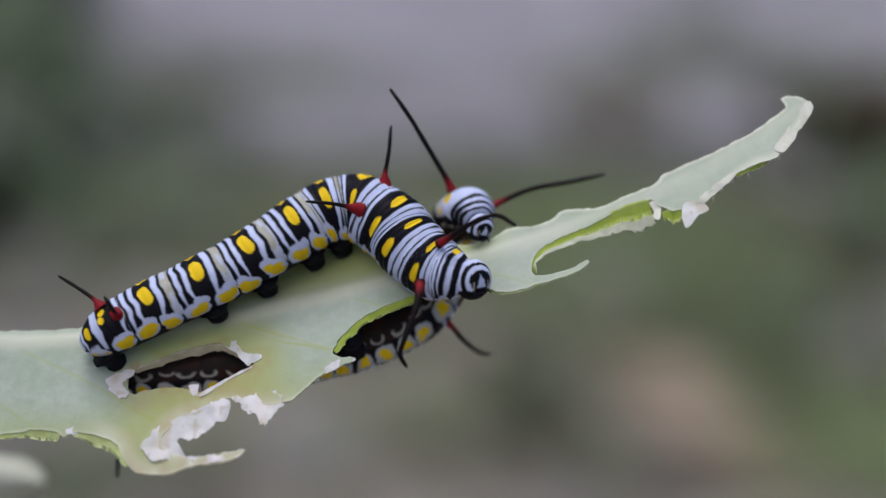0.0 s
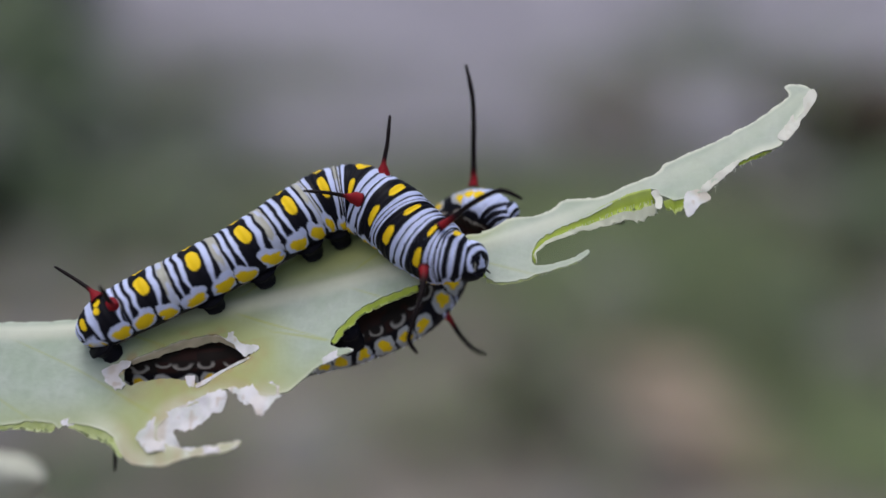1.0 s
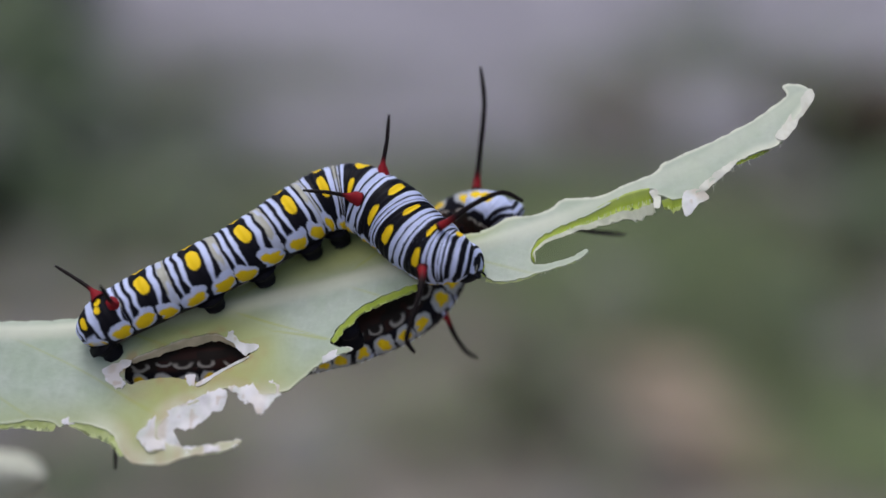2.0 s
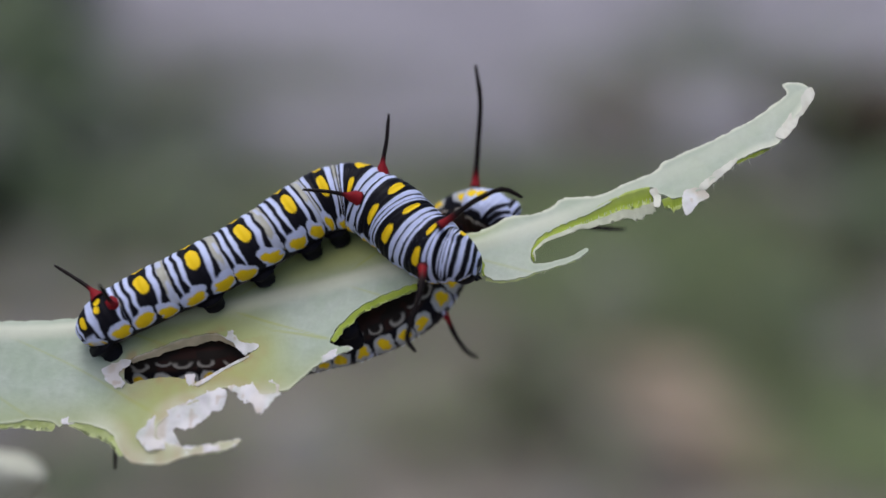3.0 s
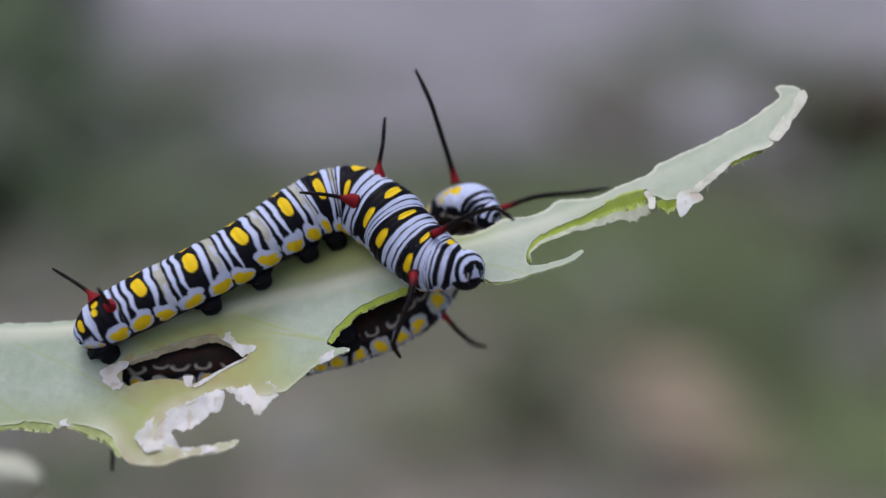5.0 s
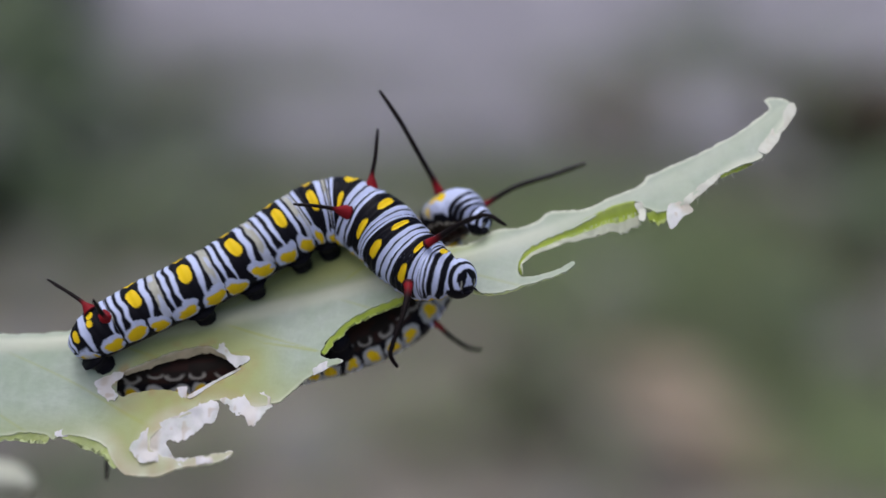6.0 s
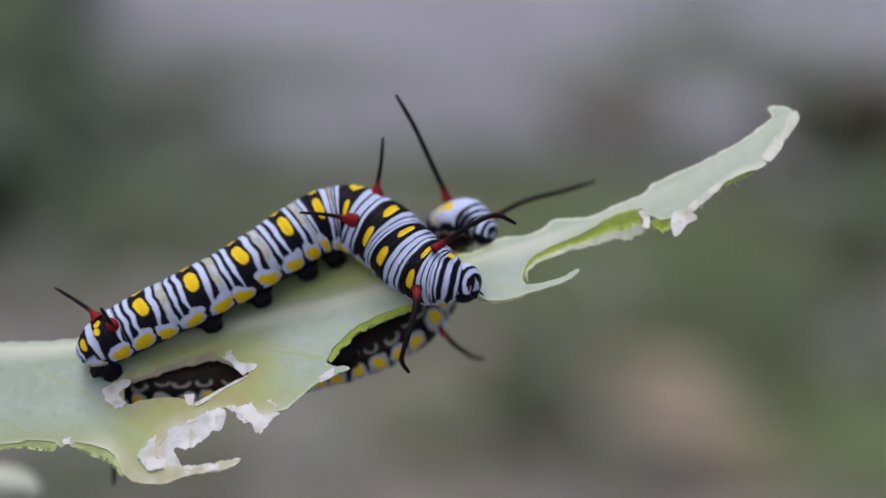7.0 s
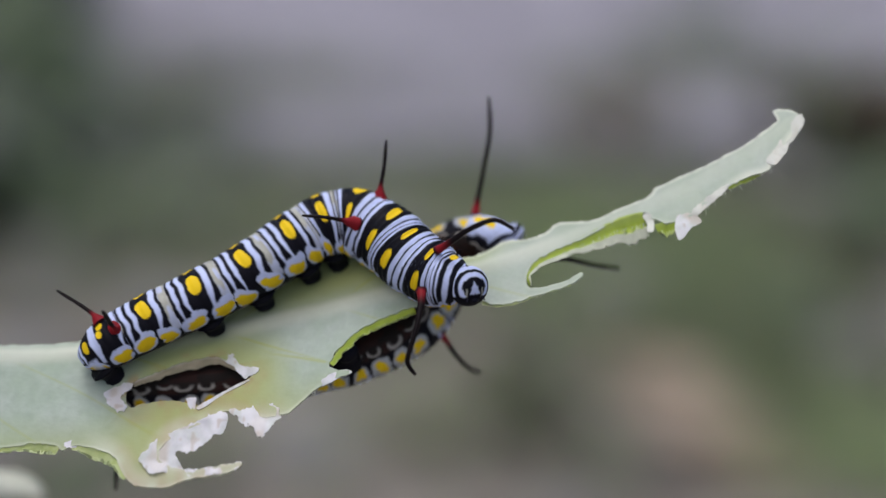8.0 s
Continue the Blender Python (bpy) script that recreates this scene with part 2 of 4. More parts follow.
leaf_outline = catmull(BACK_MARGIN + TIP + TIP_UNDERSIDE + LONG_BITE + FINGER + MIDDLE_BITE + TORN_MARGIN + CURLED_LOBE + FRONT_MARGIN, 5, True)
leaf_hole = catmull(HOLE, 5, True)
BRANCH_VEIN = [(-17.8, -5.2), (-16.1, -6.4), (-13.6, -7.4), (-11.2, -7.7), (-9.2, -8.0)]


def blade_marks(x, z):
    """Red: vein; green: yellowing, and the olive shade under the arched caterpillar; blue: brown scorch."""
    n = z - rib_height(x)
    vein = np.where(n > 0, 0.62, 0.55) * (1 + 0.5 * ramp(-22, -28, x)) * np.exp(-np.abs(n / np.where(n > 0, 0.50, 0.75)) ** 3) * (1 - 0.6 * ramp(5, 15, x)) * (0.85 + 0.15 * value_noise(x / 2.5, z, 37))
    side = 0 * x
    for k in range(8):
        x0 = -44.9 + 9.0 * k
        line = (x - x0) - np.abs(n) * 2.2 + 0.05 * n * n + 0.25 * np.sin(n * 0.9 + k)
        side = np.maximum(side, np.exp(-(line / 0.17) ** 2) * ramp(11, 3, np.abs(n)) * ramp(0.3, 1.2, np.abs(n)))
    hole = -inside(leaf_hole, x, z)
    rim = inside(leaf_outline, x, z)
    low = ramp(-4, -9, n) * ramp(2, -8, x)
    yellow = np.clip(0.8 * ramp(4.6, 0.4, hole) * ramp(-28, -22, x) + 0.55 * low * ramp(5, 0.4, rim) + 0.13 * low * (1 + value_noise(x / 3, z / 3, 31)), 0, 0.9)
    # olive tint above the midrib: the caterpillar's shade, put into the blade's colour
    yellow = np.clip(yellow + 0.85 * ramp(-1.0, 2.2, n) * ramp(8, 2, x) * ramp(-30, -24, x), 0, 0.9)
    yellow = np.clip(yellow + 0.5 * side * (1 - ramp(4, 14, x)), 0, 0.95)
    for (ax, az), (bx, bz) in zip(BRANCH_VEIN, BRANCH_VEIN[1:]):
        u = np.clip(((x - ax) * (bx - ax) + (z - az) * (bz - az)) / ((bx - ax) ** 2 + (bz - az) ** 2), 0, 1)
        yellow = np.maximum(yellow, 0.7 * np.exp(-(np.hypot(x - ax - u * (bx - ax), z - az - u * (bz - az)) / 0.13) ** 2))
    scorch = 0.62 * ramp(0.95, 0.1, np.minimum(hole, 9)) * ramp(-0.2, 0.5, value_noise(x / 0.8, z / 0.8, 33))
    scorch = np.maximum(scorch, 0.50 * ramp(2.3, 0.0, np.minimum(hole, rim)) * ramp(-27, -24, x) * ramp(-11.5, -14, x) * (n < -3) * (0.6 + 0.5 * value_noise(x / 0.7, z / 0.7, 36)))
    pale = 0.27 * ramp(1.0, 10.0, x) + 0.75 * ramp(-10.5, -13.0, z) * ramp(-29, -26, x) * ramp(1.6, 0.2, rim)
    fringe = (0.3 + 0.5 * ramp(0, 8, x)) * ramp(0.26, 0.05, rim) * np.where((n > 0) | (x < -9), 1.0, 0.25) + 0.6 * ramp(0.7, 0.1, rim) * ramp(22, 25, x) * (n < 0)
    vein = np.clip(np.maximum(vein, fringe) + pale * (0.8 + 0.3 * value_noise(x / 1.4, z / 1.4, 35)), 0, 0.95)
    return np.stack([vein, yellow, scorch], 1)


LEAF_BASE = (-41.0, float(leaf_depth(-41.0, rib_height(-41.0))), float(rib_height(-41.0)))
leaf = thing("milkweed_leaf", LEAF_BASE, "pale green chewed milkweed leaf with holes and torn dry edges", "leaf")
part("blade", sheet_mesh("blade", [leaf_outline], [leaf_hole], 0.11, 0.17, 0.09, LEAF, blade_marks, base=LEAF_BASE, ridge=0.12), leaf)


def strip_mesh(name, line, width, mat, base, out=0.35, seed=0, fringe=False):
    """A ragged bevelled band along a bitten edge; line in mm, width across it, sloping back behind the blade."""
    c = catmull(line, 14)
    n = len(c)
    d = np.gradient(c, axis=0)
    d /= np.linalg.norm(d, axis=1)[:, None] + 1e-9
    side = np.stack([-d[:, 1], d[:, 0]], 1)
    u = np.linspace(0, 1, n)
    w = np.interp(u, np.linspace(0, 1, len(width)), width) * (1 + 0.16 * value_noise(u * 22, u * 0 + seed, 41) + 0.05 * value_noise(u * 60, u * 0 + seed, 45))
    verts, faces, cols = [], [], []
    last = 0.54 if fringe else 0.93  # beyond it a pale shred of leaf skin
    profile = ((-0.12, 0.05), (0.0, 0.05), (0.3, 0.2), (0.6, 0.45), (last, 0.66), (last + 0.04, 0.70), (0.975, 0.975), (1.0, 1.0), (-0.1, 1.2))
    y0 = leaf_depth(c[:, 0], c[:, 1])
    for i in range(n):
        for k, (a, b) in enumerate(profile):
            rough = 0.03 * value_noise(np.array([u[i] * 40.0]), np.array([k * 1.7 + seed]), 43)[0]
            q = c[i] + side[i] * (w[i] * a + rough)
            verts.append(((q[0] - base[0]) * MM, (y0[i] + 0.11 + (0.22 if k == 8 else out * b * 0.5) + rough * 0.8 - base[1]) * MM, (q[1] - base[2]) * MM))
            cols.append(((0.15 if k in (0, 1) else ((0.95 if fringe else 0.3) if k in (5, 6, 7) else 0.05)) if mat is not TAN else (0.7 if k in (0, 1) else 0.05), min(1.0, max(0.0, 0.45 + 0.7 * value_noise(np.array([u[i] * n * 0.3]), np.array([k * 0.9 + seed * 3.0]), 46)[0])), 0.0))
    m = len(profile)
    for i in range(n - 1):
        for k in range(m):
            a, b = i * m + k, i * m + (k + 1) % m
            faces.append((a, b, b + m, a + m))
    faces += [tuple(range(m - 1, -1, -1)), tuple((n - 1) * m + k for k in range(m))]
    return mesh_of(name, verts, faces, mat, np.array(cols), "marks")


def bitten_edge(line, width, seed, mat=CUT, fringe=False):
    me = strip_mesh("bitten_edge", line, width, mat, LEAF_BASE, -0.1 - 0.45 * max(width), seed=seed, fringe=fringe)
    return part("bitten_edge", me, leaf, label="bright green freshly bitten leaf edge")


bitten_edge([(-2.01, -3.62), (-4.30, -4.53), (-6.12, -5.34), (-7.82, -6.77), (-8.77, -8.18)], (0.66, 0.6, 0.62, 0.55, 0.35), 1)
bitten_edge([(16.84, 3.86), (15.47, 3.50), (13.64, 2.81), (11.78, 1.84), (9.93, 1.06), (8.18, 0.14), (7.23, -0.96), (7.38, -1.96)], (1.8, 1.95, 1.75, 1.15, 0.8, 0.6, 0.4, 0.2), 2, CUT, True)
bitten_edge([(19.52, 3.15), (18.55, 3.11), (17.74, 2.93)], (0.6, 1.15, 0.6), 3)
bitten_edge([(27.14, 7.90), (25.44, 7.18), (23.61, 6.09)], (0.3, 0.65, 0.3), 4)
bitten_edge([(10.70, -1.86), (7.99, -2.59), (5.49, -3.31), (3.65, -2.96)], (0.1, 0.2, 0.3, 0.55), 5, CUT_PALE)
bitten_edge([(3.65, -3.05), (3.48, -2.15), (2.76, -1.56), (1.56, -1.79)], (0.3, 0.65, 0.7, 0.3), 10)
bitten_edge([(-30.25, -14.68), (-31.01, -14.43), (-32.59, -14.35), (-35.01, -14.65), (-37.66, -14.77)], (0.5, 0.9, 0.6, 0.35, 0.3), 6, CUT_PALE)
bitten_edge([(-24.58, -16.87), (-25.56, -15.40), (-27.27, -14.70), (-29.19, -14.55)], (0.2, 0.8, 0.9, 0.2), 7, CUT_PALE)
bitten_edge([(-8.73, -9.18), (-10.06, -9.97), (-11.45, -11.13)], (0.15, 0.3, 0.15), 8, CUT_PALE)
part("dry_rim", strip_mesh("dry_rim", [(-15.61, -8.85), (-16.96, -8.07), (-18.48, -7.64), (-20.76, -8.05), (-22.78, -8.81), (-24.94, -9.74)], (0.3, 0.5, 0.75, 0.8, 0.6, 0.4), TAN, LEAF_BASE, 0.9, seed=9), leaf, label="tan dried rim of the eaten hole")


def dry_marks(x, z):
    v = value_noise(x / 0.8, z / 0.8, 51)
    return np.stack([0.6 * ramp(-0.2, 0.4, v), 0.6 * ramp(0.15, 0.6, value_noise(x / 1.3, z / 1.3, 52)), 0.35 * ramp(0.45, 0.85, value_noise(x / 0.5, z / 0.5, 53))], 1)


def pale_marks(x, z):
    return np.stack([0.75 + 0.2 * value_noise(x / 0.7, z / 0.7, 54), 0.25 * ramp(0.2, 0.8, value_noise(x / 0.9, z / 0.9, 55)), 0.12 * ramp(0.3, 0.8, value_noise(x / 0.6, z / 0.6, 56))], 1)


def tatter(curve, jag=0.18, mat=DRY, marks=dry_marks):
    me = sheet_mesh("dry_tatter", [catmull(curve, 5, True)], [], 0.065, 0.07, jag, mat, marks, lift=0.06, crumple=0.22, base=LEAF_BASE)
    return part("dry_tatter", me, leaf, label="white papery dried leaf tatter")


tatter([(-16.99, -11.75), (-19.33, -12.66), (-21.59, -13.69), (-22.97, -14.38), (-23.56, -15.54), (-21.98, -16.43), (-20.08, -16.16), (-20.82, -15.02), (-19.23, -14.67), (-18.05, -13.74), (-17.08, -13.48)])
tatter([(-16.8, -11.7), (-15.0, -11.6), (-13.4, -11.3), (-12.7, -11.6), (-12.5, -12.2), (-13.1, -12.9), (-13.95, -13.9), (-14.7, -13.1), (-15.9, -12.5)], 0.24)
tatter([(-27.1, -10.65), (-26.8, -10.25), (-25.0, -9.7), (-24.9, -10.1), (-25.5, -10.5), (-25.7, -10.9), (-25.2, -11.4), (-25.6, -12.0), (-26.5, -11.6), (-26.8, -11.1)])
tatter([(-18.3, -7.45), (-16.8, -7.45), (-15.9, -8.25), (-14.55, -8.45), (-15.5, -9.4), (-16.05, -9.05), (-16.6, -8.45), (-17.5, -8.0)], 0.13)
tatter([(-19.3, -11.46), (-17.3, -10.33), (-15.5, -9.42), (-15.38, -9.54), (-17.22, -10.5), (-18.96, -11.6)], 0.03)
tatter([(-9.53, -9.49), (-8.06, -8.70), (-6.93, -8.73), (-8.27, -9.39), (-9.24, -9.91)], 0.10)
tatter([(19.4, 3.6), (20.65, 3.9), (21.4, 3.25), (20.4, 2.55), (19.45, 1.7)], 0.06)
tatter([(-20.40, -10.88), (-19.59, -10.79), (-19.45, -11.30), (-19.86, -11.82)])
tatter([(-29.69, -14.17), (-28.53, -14.08), (-28.74, -14.50), (-29.72, -14.59)], 0.10)
tatter([(-20.37, -15.96), (-19.10, -16.11), (-17.77, -16.05), (-16.54, -15.79), (-15.48, -15.61), (-16.33, -16.20), (-17.95, -16.50), (-19.60, -16.57)])
tatter([(20.7, 4.1), (22.1, 5.3), (23.6, 6.3), (23.7, 5.95), (22.3, 4.75), (21.0, 3.7)], 0.07, PALE, pale_marks)
tatter([(27.45, 7.85), (26.8, 8.2), (28.0, 9.7), (28.75, 11.0), (29.0, 10.4), (28.85, 9.7), (28.35, 8.8)], 0.06, PALE, pale_marks)
tatter([(28.8, 10.9), (29.6, 11.95), (30.0, 12.05), (30.0, 11.2), (28.85, 9.65), (28.55, 9.95)], 0.05, PALE, pale_marks)
tatter([(16.75, 3.75), (17.35, 4.0), (17.7, 3.3), (17.5, 2.5), (17.05, 2.45), (17.1, 3.1)], 0.06, PALE, pale_marks)


def fibres(line, count, length, seed):
    """Fine pale threads that hang from a torn edge, too small to pick apart."""
    c = catmull(line, 12)
    pick = random.Random(seed)
    bm = bmesh.new()
    for _ in range(count):
        x, z = c[pick.randrange(len(c))] + np.array((pick.uniform(-0.1, 0.1), 0.05))
        y = float(leaf_depth(x, z)) + 0.1
        size = length * pick.uniform(0.4, 1.2)
        lean, out = pick.uniform(-0.6, 0.6), pick.uniform(-0.3, 0.3)
        ends = [Vector((x + lean * size * u * u, y + out * size * u, z - size * u)) - Vector(LEAF_BASE) for u in (0, 0.35, 0.7, 1)]
        rings = []
        for k, p in enumerate(ends):
            r = 0.035 * (1 - 0.22 * k)
            rings.append([bm.verts.new((p + Vector((r * math.cos(w), r * math.sin(w), 0))) * MM) for w in (0, 2.1, 4.2)])
        for a, b in zip(rings, rings[1:]):
            for j in range(3):
                bm.faces.new((a[j], b[j], b[(j + 1) % 3], a[(j + 1) % 3]))
    me = bpy.data.meshes.new("torn_fibres")
    bm.to_mesh(me)
    bm.free()
    me.materials.append(PALE)
    return tagged(part("torn_fibres", me, leaf, label="fine pale fibres on the torn leaf edge"), kind="stuff")


fibres([(16.9, 3.1), (15.4, 2.7), (13.6, 2.1), (11.9, 1.4), (10.2, 0.7)], 26, 0.5, 1)
fibres([(19.3, 2.0), (20.2, 2.6), (21.2, 3.4), (22.3, 4.7), (23.6, 5.7), (25.4, 6.5), (27.3, 7.5)], 30, 0.45, 2)
fibres([(11.4, -1.4), (9.1, -2.4), (7.2, -2.9), (5.4, -3.4)], 18, 0.3, 3)
fibres([(-8.9, -9.6), (-10.6, -10.8), (-12.0, -11.9)], 12, 0.35, 4)


# ---- caterpillars ----
BELLY = np.array((0.0165, 0.0125, 0.0115))
BLACK, WHITE, CREAM = np.array((0.0045, 0.0045, 0.009)), np.array((0.565, 0.635, 0.92)), np.array((0.46, 0.46, 0.41))
YELLOW, RED, WINE = np.array((0.80, 0.55, 0.014)), np.array((0.22, 0.011, 0.018)), np.array((0.05, 0.008, 0.012))


def blend(col, other, amount):
    return col + (other - col) * amount[:, None]


def band(f, a, b, soft=0.012):
    return ramp(a - soft, a + soft, f) * (1 - ramp(b - soft, b + soft, f))


REAR_STRIPES = ((0.67, 0.785, 0), (0.85, 1.1, 1), (-0.1, 0.005, 1), (0.062, 0.148, 0), (0.218, 0.308, 0))
FORE_STRIPES = ((0.685, 0.81, 0), (0.865, 1.1, 0), (-0.1, 0.005, 0), (0.06, 0.14, 0))
NECK_STRIPES = ((-0.1, 0.05, 0), (0.10, 0.17, 0), (0.22, 0.28, 0), (0.40, 0.52, 0), (0.68, 0.78, 0))
DOME_STRIPES = ((0.0, 0.45, 0), (0.55, 0.999, 0))
ARCH_STRIPES = ((0.67, 0.82, 0), (0.86, 0.93, 1), (0.965, 1.05, 1), (-0.05, 0.06, 1), (0.10, 0.19, 0))
PALE_STRIPES = ((0.0, 0.58, 0), (0.65, 0.73, 0), (0.80, 0.88, 0), (0.95, 1.05, 0))
TAIL_STRIPES = ((0.02, 0.10, 0), (0.38, 0.53, 0), (0.91, 0.99, 0))


def skin_pattern(seg, f, th, spots, stripes, yolk=1.0):
    """Colours on one body ring: f along it, 0 to 1 from rear to front, th the angle from the back's middle in degrees,
    yolk the size of the yellow in the flank's lobes; below 1 the lobes are also greyed as if shaded.
    """
    a = np.abs(th)
    wob = 0.022 * value_noise(th / 22, (f + seg) * 1.5, 61) + 0.006 * value_noise(th / 6, (f + seg) * 6, 62)
    g = np.mod(f + wob, 1.0)
    col = np.tile(BLACK, (len(f), 1))
    pale = stripes is PALE_STRIPES or stripes is DOME_STRIPES
    low = (114 if pale else 98) + (14 if pale else 6) * value_noise(f * 5 + seg * 9, f * 0, 63)
    for lo, hi, kind in stripes:
        g = np.mod(f + wob + (0.0 if kind else 0.010) * value_noise(th / 17 + 31 * lo + seg * 5, f * 0 + lo * 9, 58), 1.0)
        if spots and len(stripes) > 2:  # the black band narrows down the flank
            off = 2 * (g - 0.5)
            g = 0.5 + 0.5 * np.sign(off) * np.abs(off) ** (1 / (1 + 0.38 * ramp(52, 95, a)))
        pinch = 0.10 * ramp(45, 95, a)
        fade = 1 - 0.2 * ramp(60, 90, a) * (0.5 + 0.5 * value_noise(th / 10 + seg, f * 7, 60))
        on = band(g, lo + pinch * (0.1 if kind == 0 else 0.35) * (lo > 0), hi - pinch * (hi < 1) * (0.35 if kind else 0.6), 0.015) * (1 - ramp(low - 5, low + 5, a)) * fade
        if kind == 0:
            col = blend(col, WHITE, on * (0.95 + 0.05 * value_noise(th / 9, f * 9 + seg, 64)))
        else:  # a dull cream ground, streaked with blue-white towards the flank
            col = blend(col, CREAM, on * (0.9 + 0.1 * value_noise(th / 8 + seg, f * 14, 57)))
            streak = ramp(-0.1, 0.5, value_noise(th / 30 + seg, f * 16, 65) + 0.9 * ramp(50, 85, a))
            col = blend(col, WHITE * 0.86, on * 0.75 * streak)
    g = np.mod(f + wob, 1.0)
    for c, wide in () if stripes is PALE_STRIPES else ((0.238, 0.222), (0.765, 0.215)):
        vary = math.sin(seg * 2.3 + c * 9)
        mid = 108 + 3 * math.sin(seg * 1.7 + c * 5)
        bend = 5 * value_noise(f * 6 + seg * 3, f * 0 + c * 7, 59)
        for dc, dm, size in ((0.0, 0.0, 1.0), (0.10 * (1 if vary > 0 else -1), -15.0, 0.62)):
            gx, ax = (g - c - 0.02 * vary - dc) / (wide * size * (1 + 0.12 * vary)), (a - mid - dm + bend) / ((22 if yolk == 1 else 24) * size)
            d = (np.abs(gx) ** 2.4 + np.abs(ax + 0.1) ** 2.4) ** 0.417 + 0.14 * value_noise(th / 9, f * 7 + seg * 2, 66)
            # grey lobes on the hanging one: shade below the leaf, painted in
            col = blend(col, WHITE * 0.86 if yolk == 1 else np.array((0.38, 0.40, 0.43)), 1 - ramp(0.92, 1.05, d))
        for dc, dm, size in ((0.0, 0.0, 1.0), (0.10 * (1 if vary > 0 else -1), -9.0, 0.62)):
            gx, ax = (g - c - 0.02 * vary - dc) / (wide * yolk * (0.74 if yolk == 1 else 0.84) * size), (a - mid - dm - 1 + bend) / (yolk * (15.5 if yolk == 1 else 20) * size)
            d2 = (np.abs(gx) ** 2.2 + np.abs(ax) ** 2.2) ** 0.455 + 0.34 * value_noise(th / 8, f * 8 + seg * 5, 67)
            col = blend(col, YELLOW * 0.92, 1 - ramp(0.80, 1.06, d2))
    col = blend(col, BELLY, ramp(140, 150, a) if pale else ramp(128, 140, a))
    speck = value_noise(th / 2.6 + seg * 5, f * 38 + seg, 70)
    col = blend(col, WHITE * 0.5, (0.3 if seg == 10 else 0.05) * ramp(0.80, 0.95, speck) * ramp(120, 100, a))
    for c, m, size in ((0.24, 154, 1.0), (0.74, 152, 1.15)):  # pale crescents on the belly
        rho = np.hypot((g - c - 0.05 * math.sin(seg * 3.1 + c * 20)) / (0.19 * size), (a - m - 3 * math.sin(seg * 1.9 + c * 11)) / (13.0 * size)) + 0.2 * value_noise(th / 9 + seg, f * 5, 68)
        arc = ramp(0.5, 0.8, rho) * ramp(1.15, 0.9, rho) * ramp(3, -6, a - m)
        col = blend(col, np.array((0.40, 0.38, 0.36)), 0.8 * arc * ramp(126, 134, a))
    col = blend(col, np.array((0.035, 0.012, 0.010)), 0.6 * ramp(0.0, 0.5, value_noise(th / 15 + seg, f * 4 + seg * 2, 72)) * ramp(130, 140, a) * ramp(0.1, 0.05, col[:, 0]))
    if spots:
        fore = stripes is FORE_STRIPES
        d = np.abs((g - (0.47 if fore else 0.5)) / (0.108 if fore else 0.122)) ** 2.3 + np.abs((a - 31) / (18.5 if fore else 22)) ** (3 if fore else 2.3) + 0.05 * value_noise(th / 14 + seg, f * 6, 69)
        col = blend(col, YELLOW, 1 - ramp(0.88, 1.08, d))
    elif stripes is NECK_STRIPES:
        d = np.abs((g - 0.33) / 0.10) ** 2 + np.abs((th + 52) / 15) ** 2
        col = blend(col, YELLOW, 1 - ramp(0.85, 1.1, d))
    elif stripes is PALE_STRIPES:
        d = np.minimum(np.abs((g - 0.14) / 0.11) ** 2 + np.abs((a - 26) / 15) ** 2, np.abs((g - 0.2) / 0.12) ** 2 + np.abs((a - 74) / 16) ** 2)
        col = blend(col, YELLOW, 1 - ramp(0.85, 1.1, d))
    elif stripes is TAIL_STRIPES:
        col = blend(col, WHITE * 0.9, band(g, 0.08, 0.32, 0.03) * ramp(70, 80, a) * ramp(132, 122, a) * (0.75 + 0.25 * value_noise(th / 12, f * 12, 74)))
        for c, m, w1, w2 in ((0.66, 14, 0.07, 10), (0.60, 32, 0.06, 9), (0.24, 34, 0.08, 20)):
            d = np.abs((g - c) / w1) ** 2 + np.abs((a - m) / w2) ** 2
            col = blend(col, YELLOW, 1 - ramp(0.85, 1.1, d))
    return col


def spine_at(rows, u):
    """Centre, radius and axes at u along the rows (one row a ring)."""
    i = int(min(max(math.floor(u), 0), len(rows) - 2))
    t = u - i
    p = [np.array(rows[min(max(k, 0), len(rows) - 1)], float) for k in (i - 1, i, i + 1, i + 2)]
    a, b, c, d = p
    v = 0.5 * (2 * b + (c - a) * t + (2 * a - 5 * b + 4 * c - d) * t * t + (3 * b - a - 3 * c + d) * t ** 3)
    dv = 0.5 * ((c - a) + 2 * (2 * a - 5 * b + 4 * c - d) * t + 3 * (3 * b - a - 3 * c + d) * t * t)
    tangent = Vector(dv[:3]).normalized()
    dorsal = Vector(v[4:7])
    dorsal = (dorsal - tangent * dorsal.dot(tangent)).normalized()
    return Vector(v[:3]), float(v[3]), tangent, dorsal, tangent.cross(dorsal)


